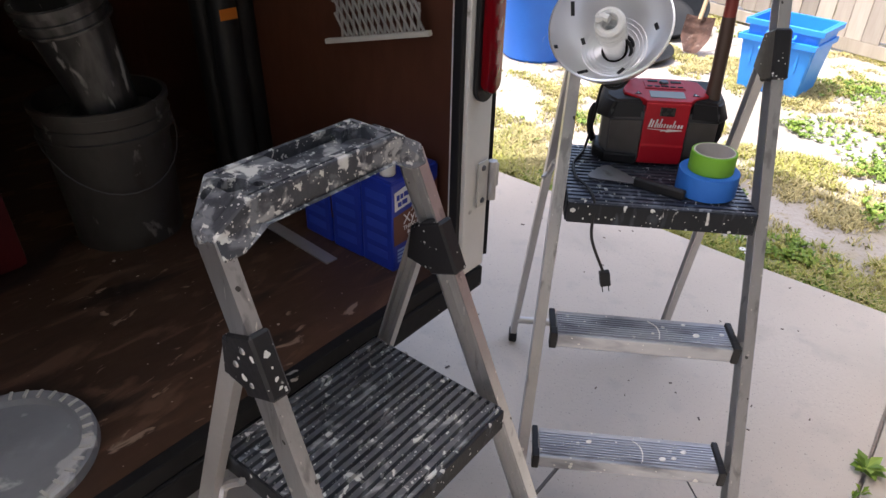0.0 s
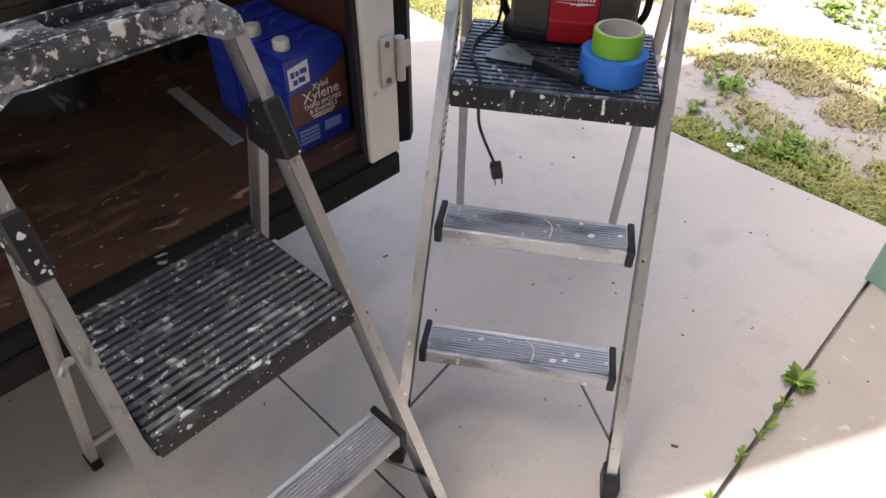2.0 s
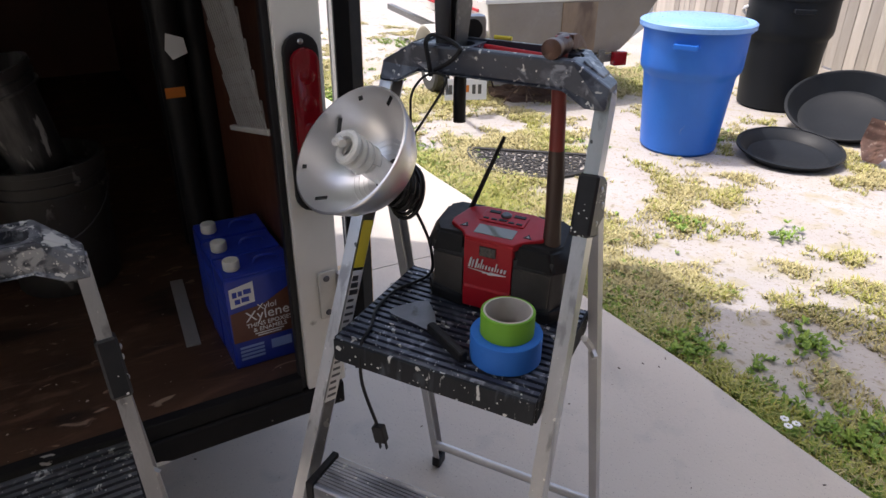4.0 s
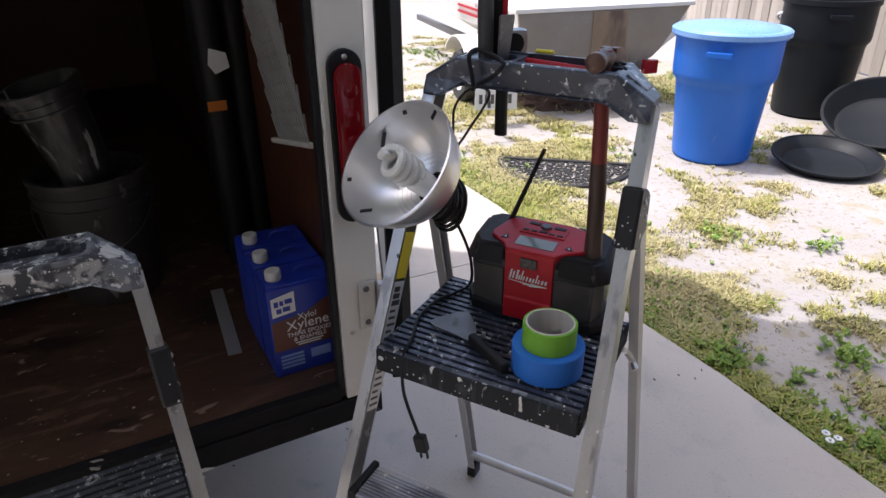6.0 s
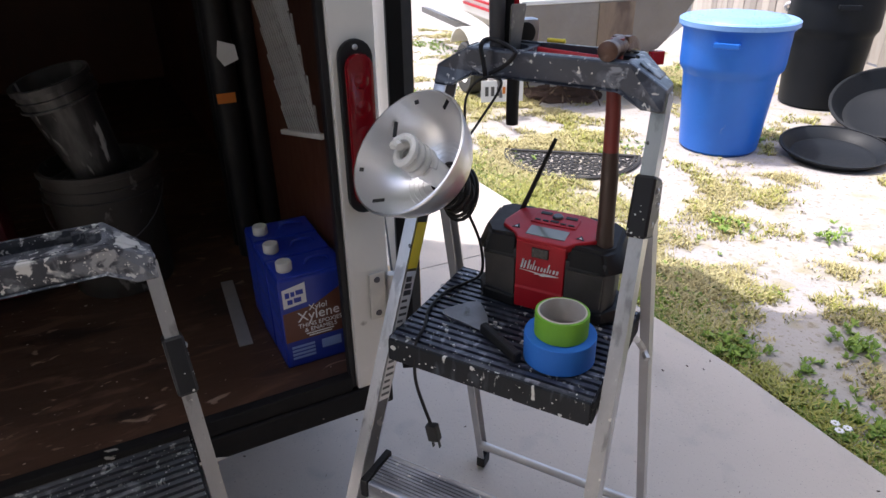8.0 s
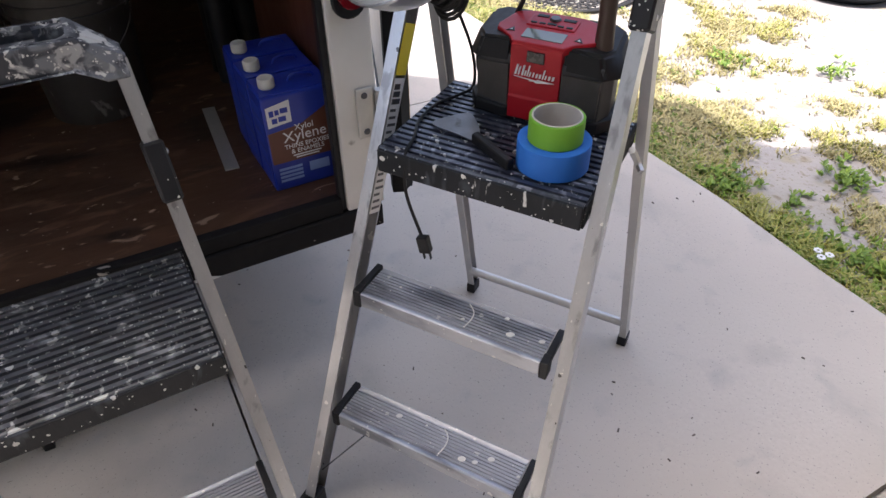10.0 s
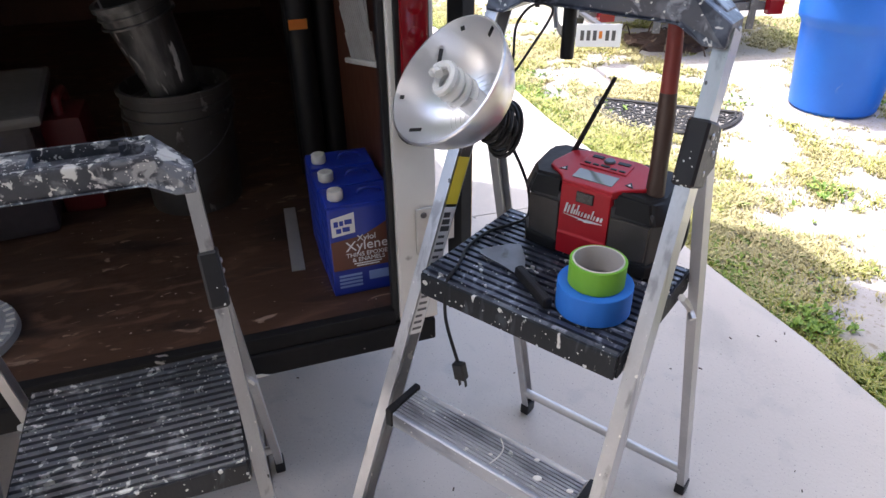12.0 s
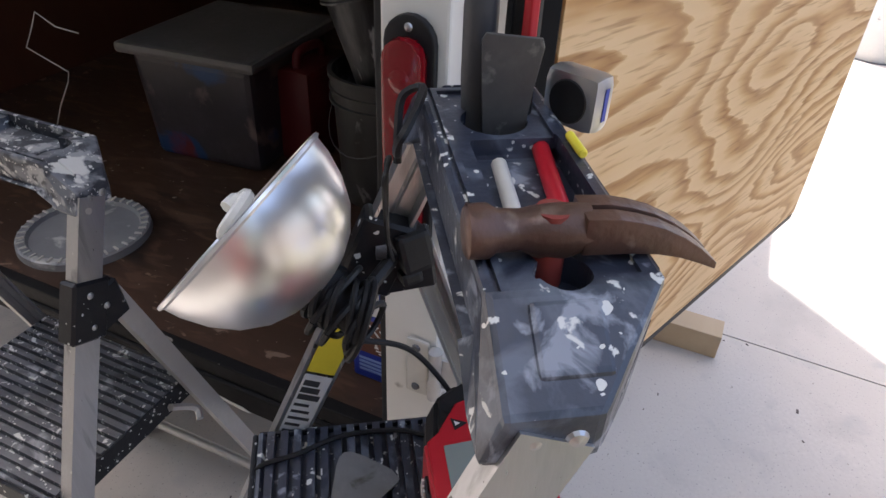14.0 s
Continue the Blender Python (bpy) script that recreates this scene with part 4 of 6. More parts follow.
# coil of cord round the socket
random.seed(4)
for k in range(10):
    up = Vector((0.15, 0.3, 0.95)).normalized()
    sidew = up.cross(LAMP_N).normalized()
    ring = []
    ph = random.random() * 6
    for a in np.linspace(0, 2 * math.pi, 25):
        rr = 0.027 + 0.005 * math.sin(2 * a + ph) + 0.004 * (k % 3)
        ring.append(BACK + LAMP_N * (0.034 - 0.0058 * k + 0.010 * math.sin(a + ph)) + (up * math.sin(a) * rr * 1.15 - Vector((0, 0, 0.004)) + sidew * math.cos(a) * rr))
    part("cord_coil", tube(bmesh.new(), [inv @ p for p in ring], 0.0036, 6), "black", lamp, "coiled black cord", smooth=True)
cord([BACK + Vector((0.01, 0.0, -0.03)), (1.700, 3.860, 0.98), (1.695, 3.915, 0.89), (1.686, 3.936, 0.815), (1.676, 3.895, 0.807), (1.662, 3.845, 0.807), (1.670, 3.775, 0.807), (1.697, 3.722, 0.807), (1.709, 3.682, 0.803), (1.712, 3.670, 0.78), (1.716, 3.667, 0.72), (1.748, 3.662, 0.650)], 0.0032, "power_cord", "black", lamp, "thin black power cord")
plug_b = bmesh.new()
box(plug_b, (-0.011, -0.008, -0.030), (0.011, 0.008, 0.004), 0.003)
for sgn in (-1, 1):
    box(plug_b, (sgn * 0.0065 - 0.0008, -0.003, -0.046), (sgn * 0.0065 + 0.0008, 0.003, -0.029))
part("plug", plug_b, "black", lamp, "black two-pin plug", m=inv @ Matrix.Translation((1.752, 3.661, 0.645)) @ pose(0, 0, 0, 0, -12, 10))
CL = Vector((1.632, 3.855, 1.080))
clamp_b = bmesh.new()
box(clamp_b, (-0.030, -0.020, -0.026), (0.034, 0.016, 0.020), 0.006)
box(clamp_b, (-0.026, -0.024, -0.040), (0.030, 0.000, -0.024), 0.005)
part("clamp", clamp_b, "black", lamp, "black spring clamp", m=inv @ Matrix.Translation(CL) @ pose(0, 0, 0, 10, -10, 20))
part("clamp_arm", tube(bmesh.new(), [inv @ CL, inv @ (BACK * 0.5 + CL * 0.5), inv @ BACK], 0.008, 8), "black", lamp, smooth=True)
part("clamp_knob", lathe(bmesh.new(), [(0, 0.012), (0.010, 0.011), (0.011, 0.0), (0, 0)], 14, inv @ Matrix.Translation(CL + Vector((0.022, -0.022, 0.0))) @ pose(0, 0, 0, 90, 0, 0)), "dark_steel", lamp, smooth=True)
loop = [(1.667, 3.8420, 1.085), (1.690, 3.8360, 1.115), (1.708, 3.8350, 1.144), (1.711, 3.8350, 1.194), (1.727, 3.8360, 1.222), (1.746, 3.8390, 1.235), (1.768, 3.8370, 1.237), (1.778, 3.8350, 1.230), (1.768, 3.8350, 1.208), (1.748, 3.8350, 1.178), (1.716, 3.8360, 1.132), (1.672, 3.8400, 1.080)]
cord(loop, 0.0022, "hang_wire", "black", lamp, "bent wire loop")
hook = [(1.743, 3.8450, 1.229), (1.738, 3.8455, 1.255), (1.731, 3.8490, 1.281), (1.734, 3.8640, 1.290), (1.760, 3.8610, 1.287), (1.790, 3.8510, 1.279), (1.792, 3.8460, 1.270), (1.775, 3.8450, 1.254), (1.750, 3.8450, 1.240)]
cord(hook, 0.0036, "hook", "black", lamp)

# tools in the tray
TT = 1.272
M["tool_grey"] = material("tool_grey", (0.16, 0.155, 0.15), (0.09, 0.09, 0.09), 0.45, 0.5, scale=30, fine=160, bump=0.1, spots=(((0.30, 0.29, 0.27), 45, 0.6, 0.1),))
chisel = thing("flat_scraper", "grey steel scraper standing upright in the ladder tray", "scraper", on_level(TT, -0.061, 0.527, 0))
part("blade", prism(bmesh.new(), [(-0.015, -0.03), (0.015, -0.03), (0.019, 0.02), (0.024, 0.058), (0.022, 0.064), (-0.019, 0.067), (-0.022, 0.062), (-0.019, 0.02)], -0.0016, 0.0016, "y", 0.0006), "tool_grey", chisel, "scuffed dark steel blade", m=pose(0, 0, 0, 4, 0, 82))
part("handle", tube(bmesh.new(), [(0, 0, -0.02), (0.0, -0.002, -0.09), (0.001, -0.003, -0.135)], 0.011, 10), "black", chisel, smooth=True)
driver = thing("screwdriver", "black rubber tool handle standing in the tray hole", "tool", on_level(TT, -0.086, 0.509, 0))
part("grip", tube(bmesh.new(), [(0, 0, -0.03), (0.0, 0, 0.004), (0.0, 0, 0.02), (-0.001, 0, 0.075), (-0.001, 0, 0.092), (-0.001, 0, 0.099), (-0.001, 0, 0.102)], 0.013, 14, [0.0115, 0.012, 0.0130, 0.0135, 0.0125, 0.0095, 0.004]), "grey_plastic", driver, smooth=True)
part("shaft", tube(bmesh.new(), [(0, 0, -0.03), (0.012, -0.004, -0.085)], 0.003, 8), "steel", driver, smooth=True)
cutter = thing("utility_knife", "red and black utility knife standing in the tray", "utility knife", on_level(TT, -0.076, 0.541, 30))
part("body", boxm((-0.011, -0.007, -0.03), (0.011, 0.007, 0.103), 0.0055), "black", cutter)
part("slide", boxm((0.004, -0.009, 0.02), (0.013, -0.0005, 0.096), 0.002), "red", cutter)
part("rivet", lathe(bmesh.new(), [(0, 0.003), (0.005, 0.002), (0.006, 0)], 12, pose(0, -0.007, 0.092, 90, 0, 0)), "steel", cutter)
ruler = thing("tape_measure", "chrome tape measure behind the ladder tray", "tape measure", on_level(TT - 0.012, -0.070, 0.587, 38) @ Matrix.Diagonal((0.9, 0.9, 0.95, 1)))
part("case", boxm((-0.028, -0.015, 0.0), (0.028, 0.016, 0.050), 0.011), "steel", ruler, "scuffed chrome case", smooth=True)
part("side_plate", lathe(bmesh.new(), [(0, 0.0015), (0.018, 0.001), (0.019, 0)], 24, pose(0, -0.0152, 0.025, 90, 0, 0)), "black", ruler)
part("blue_band", boxm((0.0282, -0.003, 0.012), (0.0288, 0.003, 0.040), 0.0002), "blue_can", ruler)
for name, lab, mat, p, q, r in (("marker", "red marker pen lying in the tray trough", "red", (-0.038, 0.549, TT - 0.010), (0.082, 0.536, TT - 0.014), 0.0068), ("roller_core", "white ribbed roller stick in the tray trough", "cap_plastic", (-0.018, 0.514, TT - 0.016), (0.066, 0.508, TT - 0.018), 0.0060), ("pencil", "short yellow pencil on the tray rim", "yellow", (-0.018, 0.565, TT + 0.005), (0.014, 0.565, TT + 0.005), 0.0035)):
    if "yellow" not in M:
        M["yellow"] = material("yellow", (0.84, 0.70, 0.05), (0.74, 0.60, 0.04), 0.5, scale=9, fine=80, bump=0.03)
    pen = part(name, tube(bmesh.new(), [Vector(p).lerp(Vector(q), k) for k in (0, 0.03, 0.97, 1)], r, 10, [r * 0.7, r, r, r * 0.7]), mat, smooth=True, m=on_level(0, 0, 0))
    tagged(pen, lab, name.replace("_", " "))

# stickers on the ladder rails
for m, w, z0, z1, mat, lab in ((TALL, 0.045, 0.895, 0.975, "yellow", "yellow warning sticker"), (TALL, 0.045, 0.66, 0.890, "label_white", "white paper label")):
    st = bmesh.new()
    f = lambda z: Vector((-(0.238 - 0.045 * z) + 0.0118, 0.405 * z, z))
    bar(st, f(z0), f(z1), [(-0.0004, -0.017), (0.0004, -0.017), (0.0004, 0.017), (-0.0004, 0.017)], (1, 0, 0))
    stick = part("sticker", st, mat, tall, lab)
    if mat == "label_white":
        for k in range(18):
            z = z0 + 0.008 + k * 0.012
            ln = bmesh.new()
            hgt = 0.0045 if k < 15 else 0.009
            g = lambda z: f(z) + Vector((0.0006, 0, 0))
            bar(ln, g(z), g(z + hgt), [(-0.0003, -0.014), (0.0003, -0.014), (0.0003, 0.013 - 0.004 * (k % 3)), (-0.0003, 0.013 - 0.004 * (k % 3))], (1, 0, 0))
            part("print_line", ln, "dark_steel", stick)

# ---- in the trailer ----
M["side_blue"] = material("side_blue", (0.03, 0.07, 0.44), (0.025, 0.06, 0.38), 0.4, scale=30, fine=200, bump=0)


def gallon_can(m):
    can = thing("solvent_can", "blue and brown gallon can of xylene with white cap", "can", m, "row of solvent cans")
    W, D, Hc = 0.165, 0.103, 0.236
    part("body", boxm((0, 0, 0), (D, W, Hc), 0.006), "blue_can", can)
    part("rim", boxm((0.003, 0.003, Hc - 0.001), (D - 0.003, W - 0.003, Hc + 0.004), 0.002), "blue_can", can)
    part("cap", lathe(bmesh.new(), [(0.015, 0.0), (0.0185, 0.004), (0.0185, 0.022), (0.0165, 0.025), (0, 0.025)], 24, pose(0.040, W - 0.030, Hc + 0.003)), "cap_plastic", can, "off-white screw cap", smooth=True)
    part("handle", tube(bmesh.new(), smooth_path([(0.05, 0.025, Hc + 0.002), (0.05, 0.035, Hc + 0.014), (0.05, 0.075, Hc + 0.016), (0.05, 0.085, Hc + 0.002)], 5), 0.003, 6), "blue_can", can, smooth=True)
    lab = part("brown_label", prism(bmesh.new(), [(0.004, 0.072), (W - 0.004, 0.072), (W - 0.004, 0.150), (0.085, 0.158), (0.004, 0.200)], -0.0010, -0.0004, "x"), "brown_label", can, "brown printed label")
    part("logo_panel", prism(bmesh.new(), [(W - 0.008, 0.164), (W - 0.008, 0.212), (W - 0.062, 0.222), (W - 0.062, 0.170)], -0.0016, -0.0010, "x"), "label_white", can, "white logo panel with plain blue strokes")
    lg = bmesh.new()
    for y0, y1, z0, z1 in ((0.014, 0.024, 0.190, 0.204), (0.027, 0.036, 0.192, 0.204), (0.039, 0.056, 0.194, 0.206), (0.018, 0.030, 0.173, 0.185), (0.033, 0.050, 0.175, 0.187)):
        box(lg, (-0.0022, W - y1, z0), (-0.0017, W - y0, z1))
    part("logo_strokes", lg, "blue_can", can)
    T = Matrix(((0, 0, -1, 0), (-1, 0, 0, 0), (0, 1, 0, 0), (0, 0, 0, 1)))
    for words, size, z, y in (("Xylol", 0.021, 0.146, 0.078), ("Xylene", 0.036, 0.121, 0.078), ("THINS EPOXIES", 0.0155, 0.104, 0.076), ("& ENAMELS", 0.0155, 0.090, 0.076)):
        part("lettering", text_mesh(words, size), "label_white", can, "white printed words " + words.lower().replace("&", "and"), m=Matrix.Translation((-0.0014, y, z)) @ T)
    for k in range(2):
        part("small_print", boxm((-0.0014, 0.045 + 0.006 * k, 0.083 - 0.006 * k), (-0.0010, 0.112 - 0.006 * k, 0.086 - 0.006 * k)), "label_white", can)
    for k in range(4):
        part("small_print", boxm((-0.0011, 0.095, 0.022 + 0.010 * k), (-0.0005, 0.150, 0.028 + 0.010 * k)), "pale_blue_print", can)
    part("print_block", boxm((-0.0011, 0.030, 0.034), (-0.0005, 0.078, 0.058)), "pale_blue_print", can)
    for k in range(5):
        part("side_print", boxm((0.018, W + 0.0004, 0.03 + 0.038 * k), (0.085, W + 0.0010, 0.052 + 0.038 * k)), "side_blue", can)
    return can


CAN = gallon_can(TRAILER @ pose(0.106, 0.056, TF))
copy_thing(CAN, TRAILER @ pose(0.213, 0.057, TF, 0, 0, 1))
copy_thing(CAN, TRAILER @ pose(0.320, 0.056, TF, 0, 0, -1))

stick = part("paint_stick", boxm((-0.175, -0.017, 0), (0.175, 0.017, 0.004), 0.001), "aluminium_dull", m=TRAILER @ pose(0.428, 0.274, TF, 0, 0, -4))
tagged(stick, "flat grey mixing stick lying on the trailer floor", "stick")

lid = thing("round_cover", "round white bucket lid with dried grey paint on the floor", "lid", pose(0.775, 3.05, TF, 0, 0, 20))
M["lid_paint"] = material("lid_paint", (0.30, 0.30, 0.31), (0.20, 0.20, 0.21), 0.5, scale=8, fine=60, bump=0.1, spots=(((0.52, 0.51, 0.50), 12, 0.60, 0.05),))
part("disc", lathe(bmesh.new(), [(0.0, 0.012), (0.030, 0.012), (0.033, 0.010), (0.128, 0.010), (0.133, 0.020), (0.150, 0.022), (0.156, 0.018), (0.158, 0.0), (0, 0)], 56), "lid_paint", lid, smooth=True)
for k in range(36):
    a = 2 * math.pi * k / 36
    part("rib", boxm((0.134, -0.0025, 0.020), (0.152, 0.0025, 0.0245), 0, Matrix.Rotation(a, 4, "Z")), "cap_plastic", lid)


def pail(name, label, m, r0, r1, h, mat, bail=True):
    p = thing(name, label, "bucket", m)
    wall_p = [(0, 0.004), (r0, 0.0), (r0 + 0.002, 0.004)]
    for k in range(1, 8):
        wall_p.append((r0 + (r1 - r0) * k / 8 * 0.97, h * k / 8))
    wall_p += [(r1 - 0.001, h * 0.78), (r1 + 0.007, h * 0.785), (r1 + 0.007, h * 0.805), (r1, h * 0.81), (r1, h * 0.87), (r1 + 0.006, h * 0.875), (r1 + 0.006, h * 0.89), (r1 + 0.001, h * 0.895), (r1 + 0.002, h * 0.96), (r1 + 0.006, h * 0.965), (r1 + 0.006, h), (r1 - 0.003, h), (r1 - 0.006, h * 0.9), (r0 - 0.003, 0.01), (0, 0.008)]
    part("body", lathe(bmesh.new(), wall_p, 48), mat, p, smooth=True)
    part("rim", lathe(bmesh.new(), [(r1 + 0.0062, h - 0.012), (r1 + 0.008, h - 0.012), (r1 + 0.008, h + 0.002), (r1 - 0.004, h + 0.002), (r1 - 0.004, h + 0.0005), (r1 + 0.0062, h + 0.0005), (r1 + 0.0062, h - 0.012)], 48), mat, p, smooth=True)
    if bail:
        pts = [((r1 + 0.008) * math.cos(a), -(r1 + 0.010) * abs(math.sin(a)) - 0.004, h * 0.82 - 0.13 * math.sin(a)) for a in np.linspace(0, math.pi, 17)]
        part("bail", tube(bmesh.new(), pts, 0.0016, 6), "dark_steel", p, "wire bail", smooth=True)
    return p


big = pail("bucket", "off-white five-gallon bucket stained with paint, trailer shade painted in", pose(0.53, 3.81, TF, 0, 0, 50), 0.130, 0.148, 0.362, "bucket_shaded")
M["pail_dark"] = material("pail_dark", (0.03, 0.028, 0.028), (0.014, 0.013, 0.013), 0.45, scale=8, fine=60, bump=0.1, spots=(((0.38, 0.37, 0.36), 30, 0.60, 0.04), ((0.10, 0.096, 0.094), 12, 0.54, 0.1)), stretch=(1, 1, 0.22))
small = pail("paint_pail", "smaller paint-crusted pail standing tilted in the bucket", pose(0.565, 3.795, TF + 0.350, 14, -3, 0), 0.066, 0.090, 0.265, "pail_dark", False)
# rags in the bucket
rag = bmesh.new()
bmesh.ops.create_icosphere(rag, subdivisions=4, radius=0.128)
for v in rag.verts:
    n = noise.noise(v.co * 14) * 0.03
    v.co = Vector((v.co.x, v.co.y, v.co.z * 0.5)) + v.normal * n
tagged(part("rag", rag, "black", smooth=True, m=pose(0.53, 3.81, TF + 0.29)), "dark crumpled rags filling the bucket", "rag")

tote = thing("storage_tote", "translucent filled storage tote with whitish lid, trailer shade painted into both", "tote", TRAILER @ pose(0.87, 1.085, TF, 0, 0, 5.3))
# body and lid colours carry the trailer's shade; the patches are contents
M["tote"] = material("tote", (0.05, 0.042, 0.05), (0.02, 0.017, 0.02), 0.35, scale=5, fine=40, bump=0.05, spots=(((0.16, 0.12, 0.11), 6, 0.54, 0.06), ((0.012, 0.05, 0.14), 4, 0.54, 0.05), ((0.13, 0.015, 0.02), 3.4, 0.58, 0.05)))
M["tote_lid_shaded"] = material("tote_lid_shaded", (0.125, 0.115, 0.11), (0.085, 0.078, 0.075), 0.5, scale=6, fine=50, bump=0.05)
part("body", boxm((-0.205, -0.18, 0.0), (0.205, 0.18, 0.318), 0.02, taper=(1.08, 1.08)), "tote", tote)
part("lid", boxm((-0.25, -0.225, 0.320), (0.25, 0.225, 0.352), 0.014), "tote_lid_shaded", tote)
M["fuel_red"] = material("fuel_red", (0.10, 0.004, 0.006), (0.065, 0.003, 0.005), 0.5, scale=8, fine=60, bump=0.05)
gas = thing("fuel_can", "red plastic fuel can on the trailer floor", "fuel can", TRAILER @ pose(0.887, 0.832, TF))
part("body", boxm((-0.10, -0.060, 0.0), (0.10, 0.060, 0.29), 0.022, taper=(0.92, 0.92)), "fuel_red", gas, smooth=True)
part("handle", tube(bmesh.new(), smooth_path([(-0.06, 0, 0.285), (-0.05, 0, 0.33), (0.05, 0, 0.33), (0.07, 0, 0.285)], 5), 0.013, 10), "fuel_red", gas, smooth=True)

tube_ob = thing("pole_bundle", "black plastic pipes with orange tag leaning on the lining", "pipe", TRAILER @ pose(0.765, 0.148, TF))
for dx, dy, r in ((0, 0, 0.038), (0.085, 0.004, 0.034), (0.03, -0.078, 0.036)):
    part("pipe", lathe(bmesh.new(), [(r - 0.004, 0), (r, 0), (r, 1.45), (r - 0.004, 1.45), (r - 0.004, 0)], 20, pose(dx, dy, 0, 0, 1.5, 0)), "black", tube_ob, smooth=True)
M["orange"] = material("orange", (0.65, 0.19, 0.02), (0.55, 0.16, 0.02), 0.5, scale=9, fine=80, bump=0.02)
part("orange_tag", boxm((-0.0005, -0.026, 0.484), (0.0005, 0.026, 0.512)), "orange", tube_ob, m=pose(-0.0265, 0.008, 0))
part("white_tag", prism(bmesh.new(), [(-0.045, 0.600), (-0.005, 0.585), (0.012, 0.612), (0.004, 0.655), (-0.040, 0.640)], -0.0005, 0.0005, "x"), "label_white", tube_ob, m=pose(-0.0245, 0.004, 0))

lattice = bmesh.new()
W0, H0, nx = 0.27, 0.42, 13
for k in range(nx + 1):
    for sgn in (-1, 1):
        x0 = W0 * k / nx
        zz = H0 * 1.0
        run = zz * 0.34 * sgn
        p, q = Vector((x0, 0.002 * sgn, 0)), Vector((x0 + run, 0.002 * sgn, zz))
        if q.x > W0:
            kk = (W0 - p.x) / (q.x - p.x)
            q = p.lerp(q, kk)
        if q.x < 0:
            kk = p.x / (p.x - q.x)
            q = p.lerp(q, kk)
        if (q - p).length > 0.01:
            bar(lattice, p, q, [(-0.0035, -0.0012), (0.0035, -0.0012), (0.0035, 0.0012), (-0.0035, 0.0012)], (1, 0, 0))
for k in range(9):
    x0 = 0.0
    z0 = H0 * (k + 1) / 10
    for sgn in (-1, 1):
        p = Vector((0 if sgn > 0 else W0, 0.002 * sgn, z0))
        q = p + Vector((sgn * (H0 - z0) * 0.34, 0, H0 - z0))
        bar(lattice, p, q, [(-0.0035, -0.0012), (0.0035, -0.0012), (0.0035, 0.0012), (-0.0035, 0.0012)], (1, 0, 0))
screen = thing("wire_screen", "white expanded metal roller screen hung on the trailer lining", "roller screen", TRAILER @ pose(0.13, 0.080, 1.055, -5, 13, 0))
M["screen_grey"] = material("screen_grey", (0.40, 0.385, 0.36), (0.28, 0.265, 0.245), 0.6, scale=14, fine=80, bump=0.1)
part("mesh_panel", lattice, "screen_grey", screen)
part("edge_bar", boxm((-0.015, -0.006, -0.010), (W0 + 0.06, 0.006, 0.002), 0.002), "cap_plastic", screen)

wire = part("wire", tube(bmesh.new(), [(0.25, 2.92, 0.854), (0.25, 2.86, 0.872), (0.25, 2.815, 0.912), (0.25, 2.795, 0.87), (0.25, 2.762, 0.81), (0.25, 2.86, 0.739), (0.25, 2.852, 0.71), (0.25, 2.806, 0.628), (0.25, 2.772, 0.55), (0.25, 2.770, TF + 0.001)], 0.0022, 6), "aluminium_dull", smooth=True)
tagged(wire, "thin bent grey wire standing on the trailer floor", "wire")

# hinges of the door
for zc in (0.715, 1.75):
    hinge = part("door_hinge", boxm((-0.004, -0.005, -0.058), (0.002, 0.034, 0.058), 0.004), "cap_plastic", trailer, "weathered zinc hinge leaf", m=pose(-0.004, 0.012, zc))
    part("knuckle", lathe(bmesh.new(), [(0.0, -0.05), (0.011, -0.05), (0.011, -0.018), (0.0095, -0.016), (0.0095, 0.016), (0.011, 0.018), (0.011, 0.05), (0, 0.05)], 18, pose(-0.006, -0.018, 0)), "aluminium_dull", hinge, smooth=True)
    part("door_strap", boxm((0.0, -0.055, -0.03), (0.006, -0.026, 0.03), 0.001), "aluminium_dull", hinge)
    for z in (-0.042, 0.042):
        part("bolt", lathe(bmesh.new(), [(0, 0.004), (0.006, 0.003), (0.0075, 0)], 12, pose(-0.0042, 0.016, z, 0, -90, 0)), "dark_steel", hinge, smooth=True)

block = part("timber_block", boxm((-0.16, -0.045, 0.0), (0.16, 0.045, 0.088), 0.003), "raw_wood", m=pose(0.60, 4.73, 0.001, 0, 0, 62))
tagged(block, "short weathered timber block under the open door", "timber")

# ---- porch post ----
post = part("porch_post", boxm((0, 0, 0), (0.145, 0.11, SH + 0.0), 0.004), "green_paint", m=frame_at(2.755, 4.325, 0, 0.77, -0.63))
tagged(post, "mint green painted porch post", "post", kind="structure")
panel = thing("old_door", "weathered reddish wooden door leaning by the porch post", "door", frame_at(2.93, 4.27, 0, 0.80, -0.60))
part("stile", boxm((0.0, 0.02, 0.012), (0.07, 0.06, 1.95), 0.004), "raw_wood", panel)
part("panel", boxm((0.071, 0.03, 0.012), (0.65, 0.055, 1.95), 0.002), "red_handle", panel)
part("rail", boxm((0.071, 0.018, 0.012), (0.65, 0.029, 0.10), 0.002), "raw_wood", panel)

